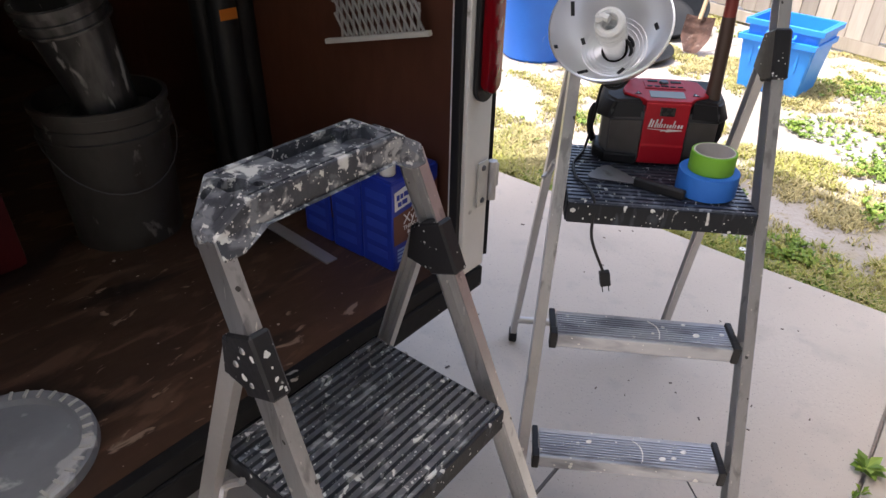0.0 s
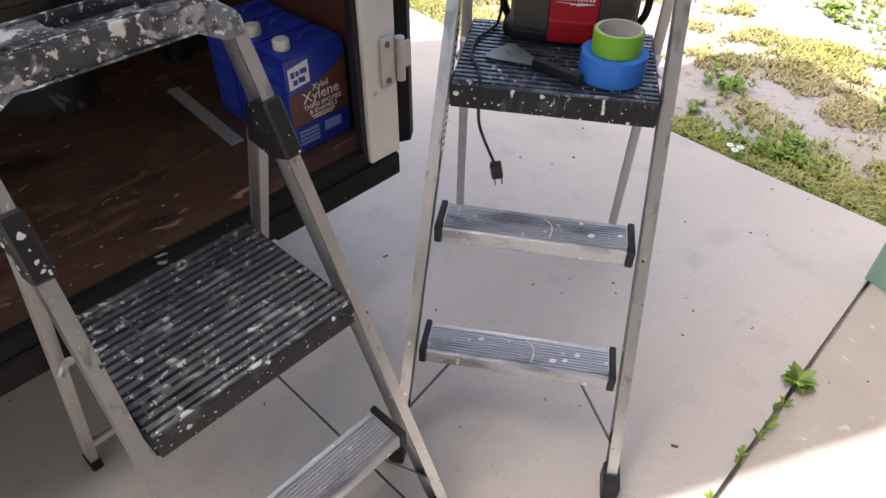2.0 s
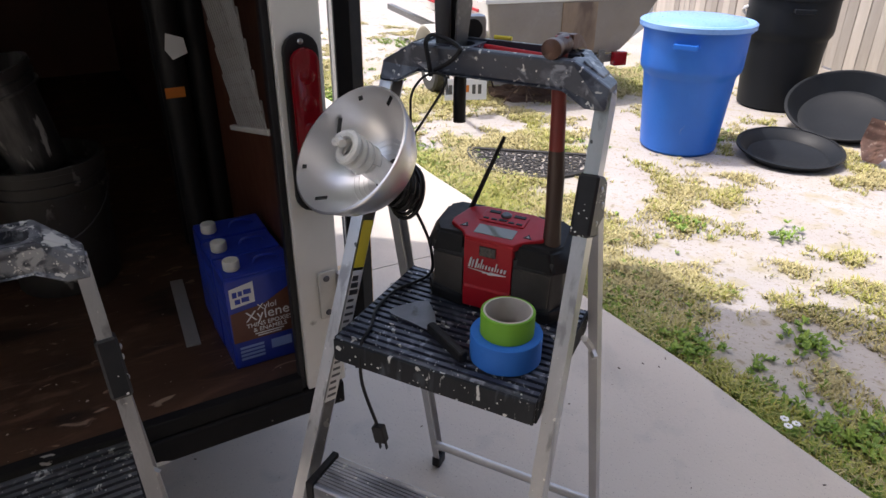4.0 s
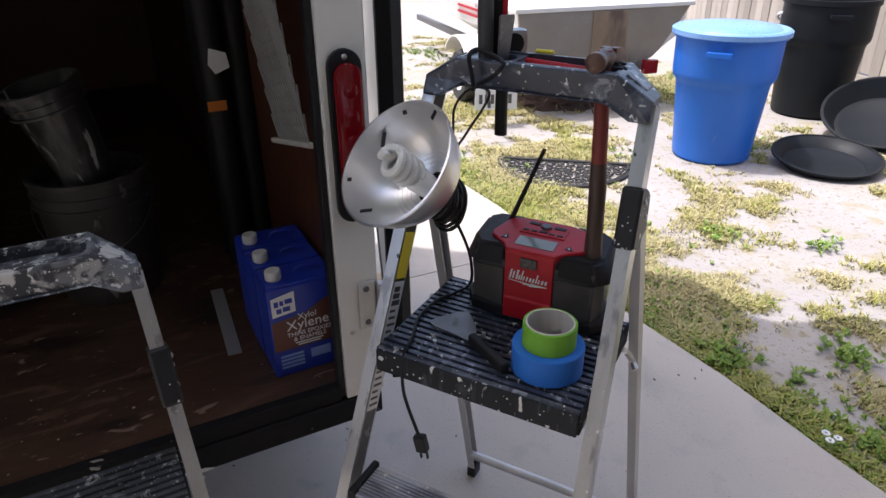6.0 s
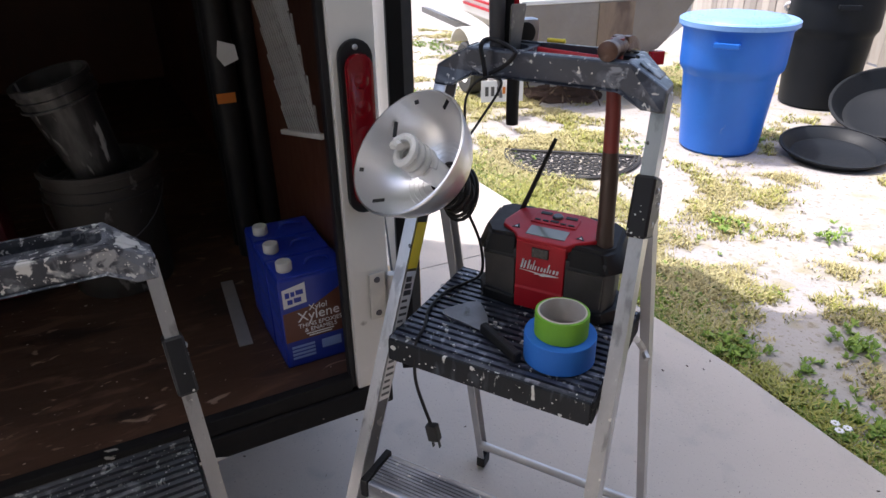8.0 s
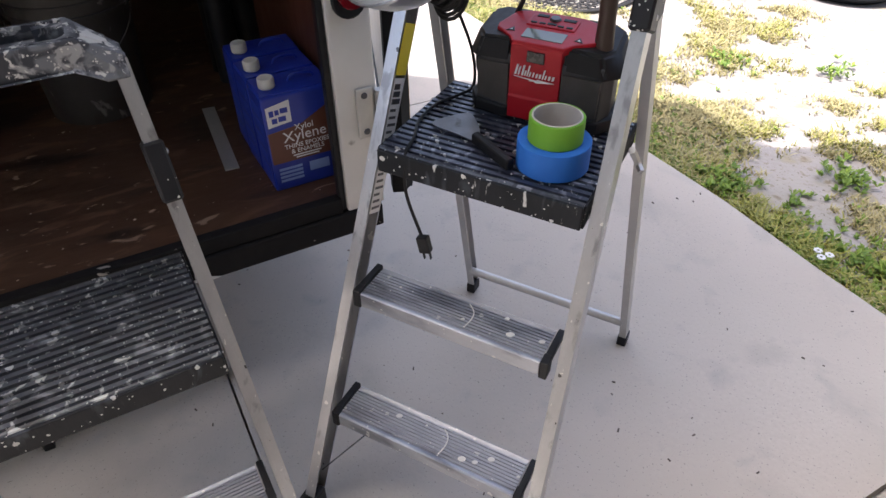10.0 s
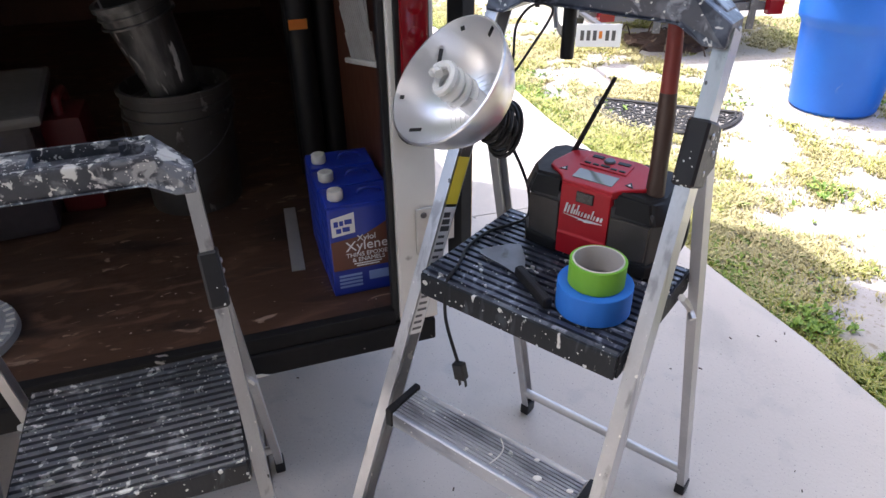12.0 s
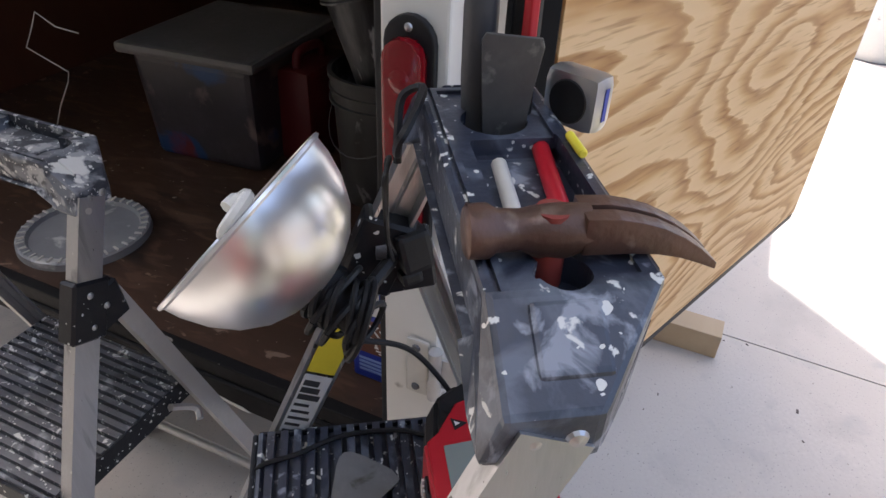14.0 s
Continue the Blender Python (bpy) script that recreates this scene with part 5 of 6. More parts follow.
# ---- yard ----
def drum(name, label, m, r0, r1, h, mat, lid_on, handle_turn):
    d = thing(name, label, "trash can", m)
    prof = [(0, 0.003), (r0 - 0.02, 0.0), (r0, 0.02), (r0 + (r1 - r0) * 0.52, h * 0.60), (r0 + (r1 - r0) * 0.55 + 0.004, h * 0.625), (r0 + (r1 - r0) * 0.62 + 0.020, h * 0.66), (r0 + (r1 - r0) * 0.66 + 0.022, h * 0.70), (r1, h * 0.955), (r1 + 0.014, h * 0.957), (r1 + 0.014, h), (r1 - 0.004, h), (r1 - 0.01, h * 0.94), (r0 - 0.012, 0.02), (0, 0.015)]
    part("body", lathe(bmesh.new(), prof, 56), mat, d, smooth=True)
    if lid_on:
        part("lid", lathe(bmesh.new(), [(r1 + 0.018, h - 0.02), (r1 + 0.032, h - 0.018), (r1 + 0.032, h + 0.012), (r1 + 0.018, h + 0.022), (r1 - 0.03, h + 0.018), (r1 - 0.05, h + 0.034), (r1 * 0.5, h + 0.044), (0, h + 0.048)], 56), "lid_blue_sheen", d, "blue lid with sky reflection painted in as a paler colour", smooth=True)
    for k in (0, 180):
        hb = bmesh.new()
        box(hb, (-0.075, -r1 - 0.055, h * 0.86), (0.075, -r1 - 0.040, h * 0.90), 0.006)
        for sx in (-1, 1):
            box(hb, (sx * 0.075, -r1 - 0.052, h * 0.865), (sx * 0.058, -r1 + 0.02, h * 0.895), 0.005)
        part("handle", hb, mat, d, m=pose(0, 0, 0, 0, 0, handle_turn + k))
    return d


GZ = -0.034
drum("blue_barrel", "large blue plastic trash can with its lid on", pose(1.32, 7.70, GZ, 0, 0, 0), 0.255, 0.335, 0.84, "drum_blue", True, 5)
dk = drum("dark_barrel", "black plastic trash can with white scrawl beside the fence", pose(1.70, 9.30, GZ, 0, 0, 0), 0.28, 0.34, 0.92, "dark_bin", False, 20)
for k in range(5):
    part("scrawl", tube(bmesh.new(), [(-0.322 + 0.03 * math.sin(a * 2.3 + k) * 0.6 - 0.004 * k, -0.09 - 0.028 * math.cos(a + k), 0.28 + 0.12 * k + 0.035 * math.sin(a)) for a in np.linspace(0, 5.6, 18)], 0.010, 5), "label_white", dk, "white painted scrawl")


def saucer(m, r, h, label):
    s_ = thing("plant_saucer", label, "saucer", m, "plant saucers")
    part("dish", lathe(bmesh.new(), [(0, 0.008), (r * 0.66, 0.008), (r * 0.70, 0.014), (r * 0.78, 0.010), (r - 0.01, h), (r + 0.008, h + 0.002), (r + 0.008, h - 0.008), (r * 0.80, 0.0), (0, 0)], 64), "dark_bin", s_, smooth=True)
    part("rim", lathe(bmesh.new(), [(r + 0.0085, h - 0.008), (r + 0.013, h - 0.007), (r + 0.013, h + 0.004), (r - 0.006, h + 0.005), (r - 0.006, h + 0.0025), (r + 0.0085, h + 0.0025), (r + 0.0085, h - 0.008)], 64), "dark_bin", s_, smooth=True)
    return s_


saucer(pose(2.02, 7.86, GZ + 0.012, 6, 2, 0), 0.325, 0.07, "black plastic plant saucer lying on the grass")
saucer(pose(2.28, 8.78, GZ + 0.10, 24, 6, -20), 0.41, 0.13, "deep black plastic basin tilted against the fence")


def recycling_bin(m, label, L=0.46, Wd=0.38, h=0.36):
    b = thing("recycling_bin", label, "bin", m, "stacked recycling bins")
    outer = bmesh.new()
    box(outer, (0, 0, 0), (L, Wd, h), 0.012)
    cx, cy = L / 2, Wd / 2
    for v in outer.verts:
        k = 0.86 + 0.14 * v.co.z / h
        v.co.x, v.co.y = cx + (v.co.x - cx) * k, cy + (v.co.y - cy) * k
    cut = boxm((0.014, 0.014, 0.03), (L - 0.014, Wd - 0.014, h + 0.1))
    for v in cut.verts:
        k = 0.85 + 0.14 * v.co.z / h
        v.co.x, v.co.y = cx + (v.co.x - cx) * k, cy + (v.co.y - cy) * k
    part("tub", carved(outer, [cut]), "bin_blue", b)
    rimb = bmesh.new()
    for lo, hi in (((-0.018, -0.018, h - 0.035), (L + 0.018, -0.003, h)), ((-0.018, Wd + 0.003, h - 0.035), (L + 0.018, Wd + 0.018, h)), ((-0.018, -0.003, h - 0.035), (-0.003, Wd + 0.003, h)), ((L + 0.003, -0.003, h - 0.035), (L + 0.018, Wd + 0.003, h))):
        box(rimb, lo, hi, 0.003)
    part("rim", rimb, "bin_blue", b)
    part("handle", tube(bmesh.new(), smooth_path([(L * 0.32, -0.02, h - 0.05), (L * 0.34, -0.045, h - 0.075), (L * 0.66, -0.045, h - 0.075), (L * 0.68, -0.02, h - 0.05)], 4), 0.009, 8), "bin_blue", b, smooth=True)
    for x in (0.18, 0.5, 0.82):
        part("rib", boxm((L * x - 0.008, 0.004, 0.18), (L * x + 0.008, 0.03, h - 0.05), 0.003), "bin_blue", b)
    return b


BIN = frame_at(2.70, 7.30, GZ, 0.37, -0.24)
recycling_bin(BIN, "blue plastic recycling bin standing in the yard")
recycling_bin(BIN @ pose(0.01, 0.012, 0.10, 0, 1.5, 1), "second blue recycling bin nested in the first")

# fence
fence = thing("fence", "weathered grey board fence along the yard", "fence", frame_at(6.1, 5.57, GZ, -0.637, 0.771))
random.seed(11)
fx = 0.0
base_boards = []
for k in range(3):
    wv = (0.132, 0.138, 0.143)[k]
    me_b = boxm((0, 0, 0.13), (wv, 0.018, 1.85), 0.002)
    base_boards.append((wv, me_b))
datas = []
for wv, b_ in base_boards:
    me = bpy.data.meshes.new("board")
    b_.to_mesh(me)
    b_.free()
    datas.append((wv, me))


def board_material():
    m = material("fence_board", (0.50, 0.45, 0.39), (0.32, 0.27, 0.22), 0.85, scale=5, fine=50, bump=0.3, stretch=(1, 1, 0.12))
    n, l = m.node_tree.nodes, m.node_tree.links
    p = n["Principled BSDF"]
    src = p.inputs["Base Color"].links[0].from_socket
    oi, mr, mx = n.new("ShaderNodeObjectInfo"), n.new("ShaderNodeMapRange"), n.new("ShaderNodeMix")
    mr.inputs[3].default_value, mr.inputs[4].default_value = 0.62, 1.12
    l.new(oi.outputs["Random"], mr.inputs[0])
    mx.data_type, mx.blend_type = "RGBA", "MULTIPLY"
    mx.inputs["Factor"].default_value = 1
    l.new(src, mx.inputs["A"])
    l.new(mr.outputs[0], mx.inputs["B"])
    l.new(mx.outputs["Result"], p.inputs["Base Color"])
    return m


M["board"] = board_material()
for _, me in datas:
    me.materials.append(M["board"])
while fx < 11:
    wv, me = random.choice(datas)
    b_ = new("board", me)
    b_.parent = fence
    b_.matrix_basis = pose(fx, random.uniform(-0.004, 0.004), random.uniform(-0.02, 0.02), random.uniform(-0.6, 0.6), random.uniform(-0.5, 0.5), 0)
    fx += wv + random.uniform(0.003, 0.012)
for z in (0.02, 0.5, 1.55):
    part("rail", boxm((0, -0.06 if z > 0.1 else -0.02, z), (11, -0.021 if z > 0.1 else 0.018, z + 0.10), 0.003), "fence_wood", fence)

# door mat with scrolls
mat_t = thing("door_mat", "half-round black rubber scroll door mat on the sand", "mat", frame_at(0.545, 6.985, GZ + 0.004, 0.92, 0.39))
mb = bmesh.new()
A, B = 0.45, 0.48
arc = [(A * math.cos(a), -B * math.sin(a), 0.008) for a in np.linspace(0, math.pi, 40)]
tube(mb, arc + [arc[0]], 0.012, 6)
tube(mb, [(x * 0.93, y * 0.93 - 0.012, z) for x, y, z in arc] , 0.007, 6)
random.seed(5)
for gx in np.arange(-0.40, 0.41, 0.062):
    for gy in np.arange(-0.44, -0.02, 0.062):
        if (gx / A) ** 2 + (gy / B) ** 2 < 0.86:
            ph = random.random() * 6.28
            sp = [(gx + (0.012 + 0.0042 * a) * math.cos(a + ph), gy + (0.012 + 0.0042 * a) * math.sin(a + ph), 0.008) for a in np.linspace(0, 6.2, 15)]
            tube(mb, sp, 0.0065, 5)
part("scroll_pattern", mb, "rubber", mat_t)

shovel = thing("shovel", "rusty spade leaning on the fence", "shovel", pose(2.50, 7.98, GZ, 0, 0, -20))
sb = bmesh.new()
bmesh.ops.create_grid(sb, x_segments=6, y_segments=8, size=0.5)
for v in sb.verts:
    x, y = v.co.x, v.co.y
    w = 0.22 * (1 - max(0, -y - 0.1) * 1.3)
    v.co = Vector((x * w, 0.03 * math.cos(x * 3.0) - 0.02, 0.03 + (y + 0.5) * 0.28))
bmesh.ops.solidify(sb, geom=list(sb.faces), thickness=0.004)
part("blade", sb, "rust", shovel, m=pose(0, 0, 0, -28, 0, 0), smooth=True)
part("shaft", tube(bmesh.new(), [(0, 0.10, 0.26), (0.02, 0.32, 0.70), (0.05, 0.60, 1.30)], 0.016, 10), "raw_wood", shovel, smooth=True)

# boat on its trailer
BT = frame_at(-0.221, 7.727, 0, 0.61, 0.79)
boat = thing("boat", "small beige and white boat on a trailer, stern first", "boat", BT @ pose(0, 0, 0.376))
M["patch_wood"] = material("patch_wood", (0.30, 0.22, 0.145), (0.20, 0.14, 0.09), 0.8, scale=5, fine=50, bump=0.2, spots=(((0.12, 0.08, 0.055), 4, 0.58, 0.1),), stretch=(1, 1, 0.3))
M["hull_beige"] = material("hull_beige", (0.27, 0.235, 0.19), (0.20, 0.165, 0.125), 0.45, scale=4, fine=40, bump=0.05, spots=(((0.24, 0.18, 0.12), 5, 0.62, 0.1),))
hb = bmesh.new()
secs = []
for y, wb, wt, zb in ((0.0, 0.50, 0.76, 0.0), (1.5, 0.50, 0.76, 0.02), (2.7, 0.36, 0.60, 0.10), (3.6, 0.05, 0.12, 0.24)):
    c = 0.73
    secs.append([hb.verts.new((c + sx * w, y, z)) for sx, w, z in ((-1, wt, 0.43), (-1, wt * 0.97, 0.22), (-1, wb, zb + 0.06), (-1, wb * 0.86, zb), (1, wb * 0.86, zb), (1, wb, zb + 0.06), (1, wt * 0.97, 0.22), (1, wt, 0.43))])
for a_, b_ in zip(secs, secs[1:]):
    for k in range(7):
        hb.faces.new((a_[k], a_[k + 1], b_[k + 1], b_[k]))
    hb.faces.new((a_[7], a_[0], b_[0], b_[7]))
hb.faces.new(secs[0])
hb.faces.new(secs[-1][::-1])
part("hull", hb, "white_paint", boat, "white hull", smooth=False)
part("transom", prism(bmesh.new(), [(-0.04, 0.43), (-0.02, 0.20), (0.04, 0.08), (0.12, 0.02), (0.20, 0.012), (1.10, 0.012), (1.18, 0.03), (1.26, 0.10), (1.50, 0.43)], -0.03, -0.004, "y"), "hull_beige", boat, "stained beige transom")
part("patch", boxm((0.60, -0.040, 0.04), (0.92, -0.031, 0.42), 0.002), "patch_wood", boat, "weathered plywood patch")
part("gunwale", boxm((-0.07, -0.04, 0.43), (1.54, 0.05, 0.465), 0.008), "white_paint", boat)
for z in (0.29, 0.345):
    part("red_stripe", boxm((-0.034, 0.20, z), (-0.010, 1.4, z + 0.02)), "red", boat)

bt = thing("boat_trailer", "galvanised boat trailer with white fenders and red lamps", "trailer", BT)
part("rear_beam", boxm((-0.40, -0.06, 0.315), (1.24, 0.0, 0.375), 0.004), "tool_grey", bt)
for x in (0.22, 0.98):
    part("bunk_bracket", boxm((x - 0.03, -0.075, 0.18), (x + 0.03, -0.061, 0.42), 0.003, pose(0, 0, 0, 0, 0, 0)), "tool_grey", bt)
    part("frame_rail", boxm((x - 0.03, 0.0, 0.31), (x + 0.03, 3.6, 0.37)), "tool_grey", bt)
M["tyre"] = material("tyre", (0.035, 0.035, 0.036), (0.05, 0.048, 0.046), 0.8, scale=9, fine=80, bump=0.3)
for sx, x in ((-1, -0.18), (1, 1.10)):
    wheel = part("wheel", lathe(bmesh.new(), [(0.14, -0.07), (0.225, -0.075), (0.25, -0.055), (0.253, 0.0), (0.25, 0.055), (0.225, 0.075), (0.14, 0.07), (0.14, -0.07)], 40, pose(x, 0.79, 0.195, 0, 90, 0) @ Matrix.Diagonal((0.91, 0.91, 0.91, 1))), "tyre", bt, "black tyre", smooth=True)
    part("rim", lathe(bmesh.new(), [(0, -0.045), (0.04, -0.05), (0.05, -0.03), (0.11, -0.035), (0.139, -0.068), (0.139, 0.068), (0, 0.03)], 30, pose(x, 0.79, 0.195, 0, 90, 0) @ Matrix.Diagonal((0.91, 0.91, 0.91, 1))), "white_paint", wheel, "white steel rim", smooth=True)
    fb = bmesh.new()
    arcp = [(0.81 - 0.33 * math.cos(a), 0.235 + 0.31 * math.sin(a)) for a in np.linspace(0.35, math.pi - 0.5, 15)]
    inner = [(0.81 - 0.315 * math.cos(a), 0.235 + 0.295 * math.sin(a)) for a in np.linspace(0.35, math.pi - 0.5, 15)][::-1]
    prism(fb, arcp + inner, x - 0.085, x + 0.12, "x")
    part("fender", fb, "white_paint", bt, "white fender", smooth=True)
part("axle", tube(bmesh.new(), [(-0.15, 0.79, 0.195), (1.08, 0.79, 0.195)], 0.025, 10), "dark_steel", bt, smooth=True)
for x in (-0.20, 1.14):
    part("tail_lamp", boxm((x - 0.06, -0.12, 0.29), (x + 0.06, -0.055, 0.40), 0.008), "red_lens", bt, "red lamp")
plate = part("number_plate", boxm((-0.155, -0.004, -0.078), (0.155, 0.0, 0.078), 0.002), "label_white", bt, "white number plate with plain bars", m=pose(-0.385, -0.45, 0.285, 0, 0, -12))
part("plate_arm", boxm((-0.40, -0.445, 0.345), (-0.36, -0.05, 0.362)), "dark_steel", bt)
for k in range(6):
    if k != 3:
        part("plate_bar", boxm((-0.125 + k * 0.043, -0.0055, -0.034), (-0.100 + k * 0.043, -0.0042, 0.034)), "dark_steel", plate)
part("plate_bar", boxm((0.002, -0.0055, -0.02), (0.024, -0.0042, 0.03)), "orange", plate)

M["root_soil"] = material("root_soil", (0.085, 0.048, 0.032), (0.04, 0.024, 0.018), 0.9, scale=9, fine=60, bump=0.6, spots=(((0.20, 0.14, 0.09), 14, 0.6, 0.1),))
rroot = random.Random(5)
husk = bmesh.new()
bmesh.ops.create_icosphere(husk, subdivisions=4, radius=0.2)
for v in husk.verts:
    n = noise.noise(v.co * 9) * 0.07 + noise.noise(v.co * 24) * 0.03
    v.co = Vector((v.co.x * 1.7, v.co.y * 0.9, v.co.z * 0.6)) + v.normal * n
stump = thing("root_stump", "heap of dark brown dug-up roots under the boat", "stump", frame_at(-0.16, 8.35, -0.03, 0.92, 0.39))
part("root_mass", husk, "root_soil", stump)
for k in range(10):
    a, b = rroot.uniform(-0.3, 0.3), rroot.uniform(-0.25, 0.05)
    c = rroot.uniform(-0.2, 0.2)
    part("root", tube(bmesh.new(), smooth_path([(a, 0, 0.02), (a + c * 0.5, b * 0.6, 0.13 + 0.05 * rroot.random()), (a + c, b - 0.04, 0.08), (a + c * 1.3, b - 0.09, 0.012)], 4), 0.006, 6, None), "root_soil", stump, smooth=True)


# ---- grass and weeds ----
def leaf_material(name, base, dark):
    m = bpy.data.materials.new(name)
    m.use_nodes = True
    n, l = m.node_tree.nodes, m.node_tree.links
    p = n["Principled BSDF"]
    g, r = n.new("ShaderNodeNewGeometry"), n.new("ShaderNodeMix")
    r.data_type = "RGBA"
    r.inputs["A"].default_value, r.inputs["B"].default_value = (*base, 1), (*dark, 1)
    l.new(g.outputs["Random Per Island"], r.inputs["Factor"])
    l.new(r.outputs["Result"], p.inputs["Base Color"])
    p.inputs["Roughness"].default_value = 0.6
    p.inputs["Transmission Weight"].default_value = 0.0
    return m


M["grass"] = leaf_material("grass", (0.38, 0.37, 0.07), (0.20, 0.22, 0.04))
M["straw"] = leaf_material("straw", (0.52, 0.46, 0.22), (0.33, 0.28, 0.12))
M["weed"] = leaf_material("weed", (0.25, 0.36, 0.05), (0.10, 0.19, 0.025))
rng = np.random.default_rng(7)


def over_slab(x, y):
    """How far a point lies beyond the slab's curved edge (positive: on the soil)."""
    xs, ys = [p[0] for p in SLAB[:13]], [p[1] for p in SLAB[:13]]
    return y - np.interp(x, xs, ys)


def blades(name, label, spots, mat, high, width):
    """Thin bent blades at (x, y, lushness)."""
    verts, faces = [], []
    for x, y, k in spots:
        a, lean = rng.uniform(0, 6.283), rng.uniform(0.6, 2.2)
        h = high * rng.uniform(0.5, 1.2) * (0.6 + 0.6 * k)
        w = width * rng.uniform(0.6, 1.3)
        dx, dy = math.cos(a), math.sin(a)
        lx, ly = -dy * lean * h, dx * lean * h
        i = len(verts)
        verts += [(x - dx * w, y - dy * w, GZ - 0.002), (x + dx * w, y + dy * w, GZ - 0.002), (x + dx * w * 0.8 + lx * 0.4, y + dy * w * 0.8 + ly * 0.4, GZ + h * 0.6), (x - dx * w * 0.8 + lx * 0.4, y - dy * w * 0.8 + ly * 0.4, GZ + h * 0.6), (x + lx, y + ly, GZ + h)]
        faces += [(i, i + 1, i + 2, i + 3), (i + 3, i + 2, i + 4)]
    me = bpy.data.meshes.new(name)
    me.from_pydata(verts, [], faces)
    me.materials.append(M[mat])
    return tagged(new(name, me), label, "grass", kind="stuff")


def covered(x, y):
    """Spots under the saucers, the trash cans, the bins and the door mat, where nothing grows."""
    for cx, cy, r in ((2.02, 7.86, 0.36), (2.28, 8.75, 0.46), (1.32, 7.70, 0.27)):
        if (x - cx) ** 2 + (y - cy) ** 2 < r * r:
            return True
    dx, dy = x - 0.545, y - 6.985
    across, fore = dx * 0.92 + dy * 0.39, dx * 0.39 - dy * 0.92
    return across * across + fore * fore < 0.19 and -0.04 < fore


green, dry = [], []
while len(green) + len(dry) < 235000:
    x, y = rng.uniform(-4.5, 5.0), rng.uniform(4.3, 10.8)
    off_e = over_slab(x, y)
    if off_e < 0.01 or covered(x, y) or rng.random() > 1.25 - (y - 4.5) * 0.12:
        continue
    patch = noise.noise((x * 1.1, y * 1.1, 3.1)) * 0.75 + noise.noise((x * 3.4, y * 3.4, 9.0)) * 0.55 + noise.noise((x * 9.0, y * 9.0, 14.0)) * 0.3
    edge = max(0.0, 1 - off_e / 0.65)
    want = patch * 1.3 + 0.06 + edge * 0.7
    if rng.random() > max(0.0, min(1.0, (want - 0.08) * 2.6)):
        continue
    tone = 0.17 + 0.34 * edge * (off_e < 0.25) + 0.75 * noise.noise((x * 2.1, y * 2.1, 20.0))
    for _ in range(4):
        spot = (x + rng.normal(0, 0.009), y + rng.normal(0, 0.009), min(1.0, want))
        if over_slab(spot[0], spot[1]) > 0.004:
            (green if rng.random() < tone else dry).append(spot)
blades("grass", "short green grass in uneven patches", green, "grass", 0.030, 0.0034)
blades("dry_grass", "dry yellow straw-like grass in patches", dry, "straw", 0.026, 0.0030)


def leafy(name, label, spots, mat, size, rise):
    """Broad-leaved little plants: rosettes of pointed leaves."""
    verts, faces = [], []
    for x, y, z, k in spots:
        for _ in range(int(5 + 4 * k)):
            a, L = rng.uniform(0, 6.283), size * rng.uniform(0.5, 1.1) * (0.6 + k * 0.6)
            w, up = L * 0.30, rise * rng.uniform(0.2, 1.0)
            dx, dy = math.cos(a), math.sin(a)
            i = len(verts)
            verts += [(x, y, z), (x + dx * L * 0.5 - dy * w, y + dy * L * 0.5 + dx * w, z + up * 0.8), (x + dx * L * 0.55, y + dy * L * 0.55, z + up * 0.65), (x + dx * L * 0.5 + dy * w, y + dy * L * 0.5 - dx * w, z + up * 0.8), (x + dx * L, y + dy * L, z + up)]
            faces += [(i, i + 2, i + 1), (i, i + 3, i + 2), (i + 1, i + 2, i + 4), (i + 2, i + 3, i + 4)]
    me = bpy.data.meshes.new(name)
    me.from_pydata(verts, [], faces)
    me.materials.append(M[mat])
    return tagged(new(name, me), label, "weeds", kind="stuff")


spots = []
while len(spots) < 2100:
    x = rng.uniform(-3.0, 3.2)
    off_e = rng.exponential(0.16)
    y = float(np.interp(x, [p[0] for p in SLAB[:13]], [p[1] for p in SLAB[:13]])) + 0.015 + off_e
    if noise.noise((x * 2.2, y * 1.0, 40.0)) > -0.12:
        spots.append((x, y, GZ, rng.random()))
while len(spots) < 3000:
    x, y = rng.uniform(-3.5, 4.6), rng.uniform(5.2, 10.5)
    if over_slab(x, y) > 0.1 and not covered(x, y) and noise.noise((x * 1.3, y * 1.3, 77.0)) > 0.34:
        spots.append((x, y, GZ, rng.random()))
for cx, cy, r, count in ((2.40, 5.50, 0.09, 40), (2.62, 5.02, 0.13, 70), (2.02, 5.24, 0.10, 60), (3.25, 5.98, 0.20, 130), (2.95, 6.55, 0.12, 50), (3.55, 7.35, 0.30, 160), (3.1, 5.45, 0.12, 60), (2.2, 6.5, 0.10, 25), (1.72, 6.35, 0.12, 25)):
    spots += [(cx + rng.normal(0, r * 0.5), cy + rng.normal(0, r * 0.5), GZ + rng.uniform(0, 0.02), rng.random()) for _ in range(count)]
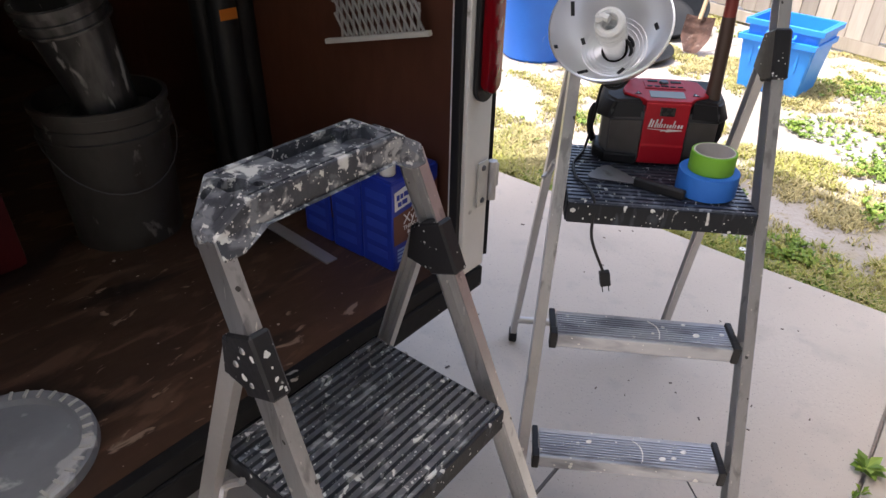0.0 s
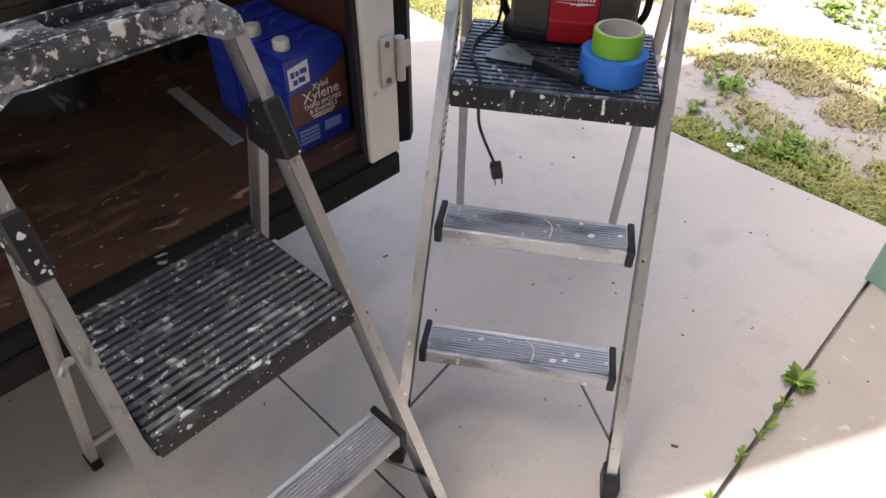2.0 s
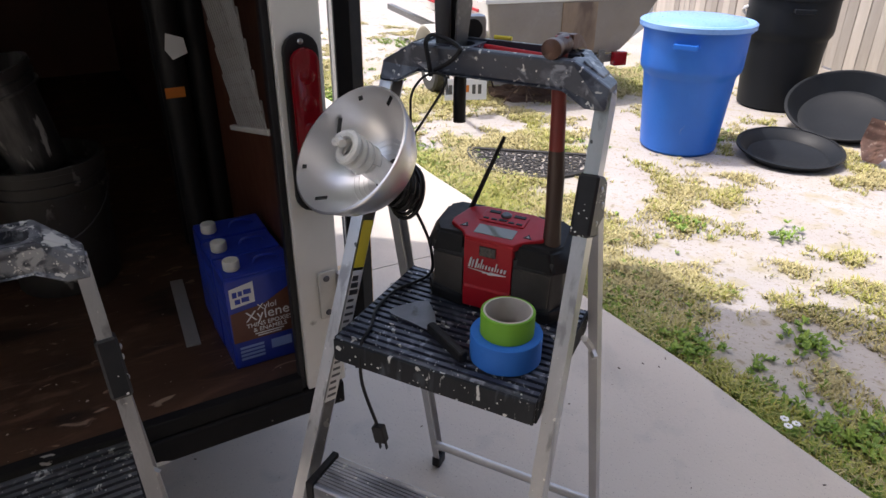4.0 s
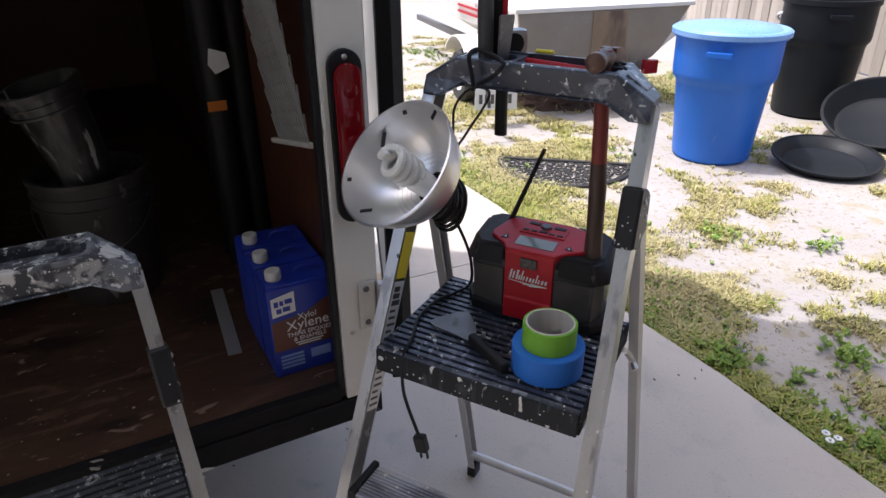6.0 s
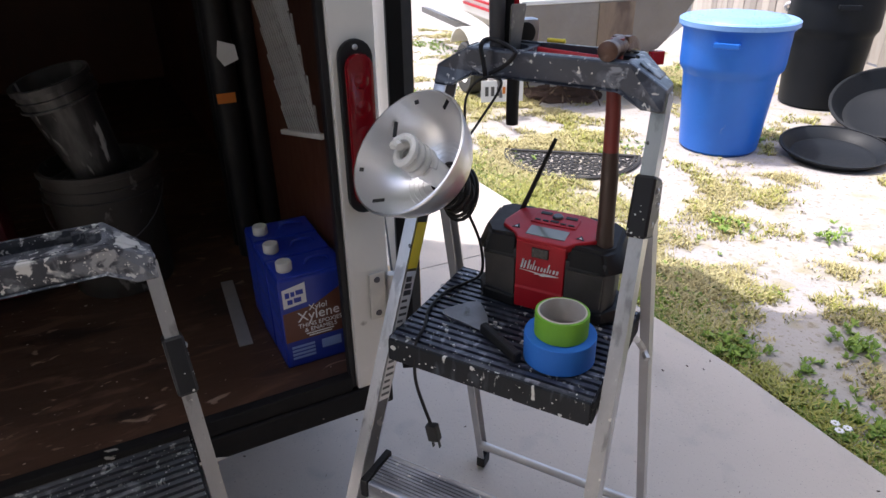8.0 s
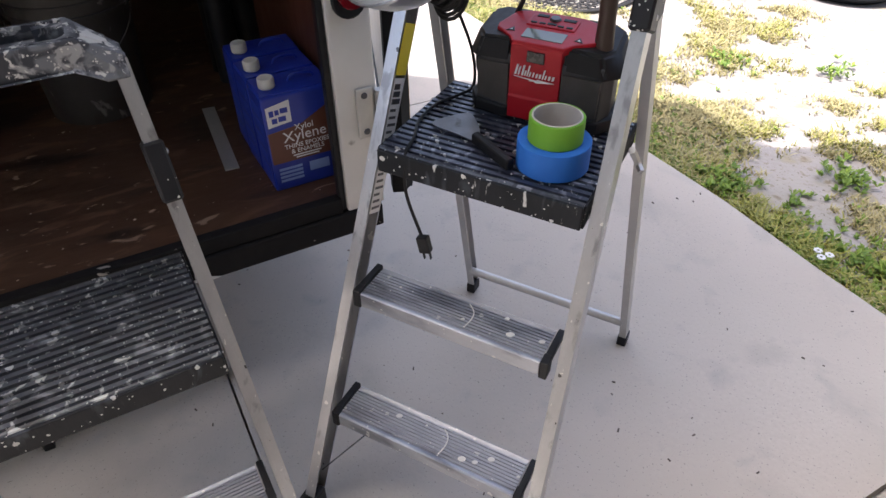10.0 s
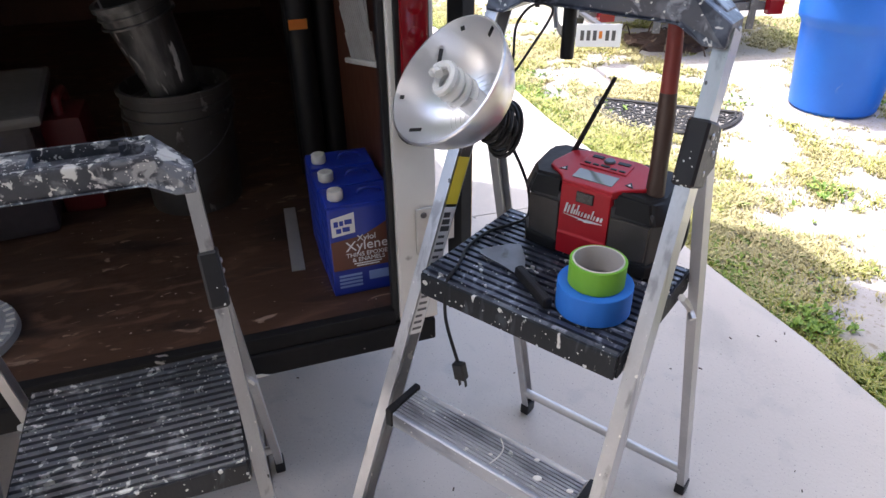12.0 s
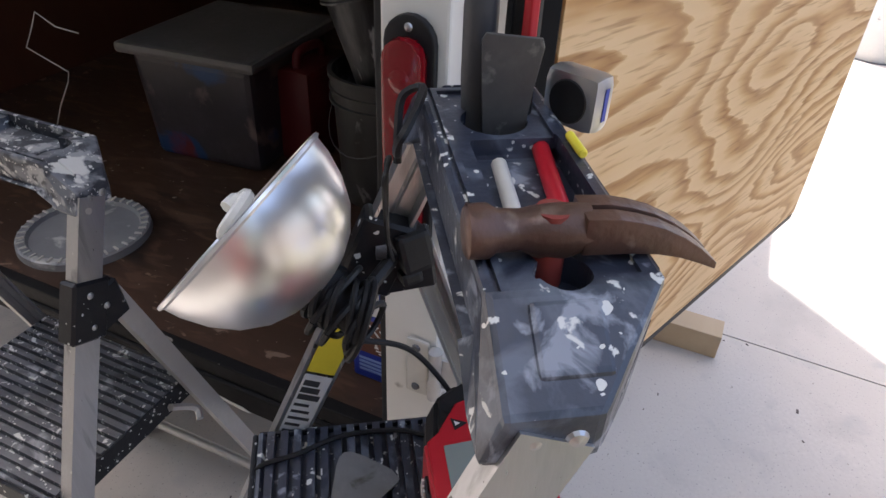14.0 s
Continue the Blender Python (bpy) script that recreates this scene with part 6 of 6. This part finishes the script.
spots = [q for q in spots if over_slab(q[0], q[1]) > 0.012]
leafy("weeds", "bright green leafy weeds along the slab edge", spots, "weed", 0.028, 0.026)
joint_spots = [(2.53, 3.865, 0.0, 1.6), (2.528, 3.86, 0.01, 1.4)] + [(2.30 + 0.245 * t + rng.normal(0, 0.006), 3.43 + 0.465 * t + rng.normal(0, 0.006), 0.0, 0.1) for t in (0.1, 0.3, 0.36, 0.5, 0.55, 0.62, 0.68, 0.75)]
leafy("joint_weed", "small weeds growing out of the slab joint", joint_spots, "weed", 0.032, 0.03)
fl = bmesh.new()
for x, y in ((2.40, 4.90), (2.42, 4.925), (2.385, 4.93)):
    for k in range(7):
        a = k * 0.9
        bmesh.ops.create_icosphere(fl, subdivisions=1, radius=0.006, matrix=Matrix.Translation((x + 0.009 * math.cos(a), y + 0.009 * math.sin(a), 0.025)) @ Matrix.Diagonal((1, 1, 0.4, 1)))
tagged(part("clover_flower", fl, "label_white"), "tiny white flowers at the slab edge", "flowers", kind="stuff")
# leaf crumbs on the slab
cr = bmesh.new()
for k in range(90):
    x, y = rng.uniform(0.6, 3.0), rng.uniform(3.0, 5.2)
    if over_slab(x, y) < -0.03:
        s_ = rng.uniform(0.002, 0.006) if k > 5 else 0.008
        box(cr, (-s_, -s_ * 0.4, 0), (s_, s_ * 0.4, 0.002), 0, Matrix.Translation((x, y, 0.0005)) @ Matrix.Rotation(rng.uniform(0, 6), 4, "Z"))
tagged(part("leaf_crumbs", cr, "dark_wood"), "dry leaf crumbs scattered on the concrete", "litter", kind="stuff")
tank = thing("white_tank", "white plastic tank standing on the slab edge", "tank", pose(-2.35, 7.22, -0.03))
part("body", lathe(bmesh.new(), [(0, 0), (0.20, 0), (0.22, 0.03), (0.22, 0.50), (0.19, 0.56), (0, 0.58)], 32), "white_paint", tank, smooth=True)
part("base_ring", lathe(bmesh.new(), [(0.22, 0.0), (0.245, 0.0), (0.245, 0.03), (0.2205, 0.035), (0.2205, 0.0)], 32), "grey_plastic", tank)
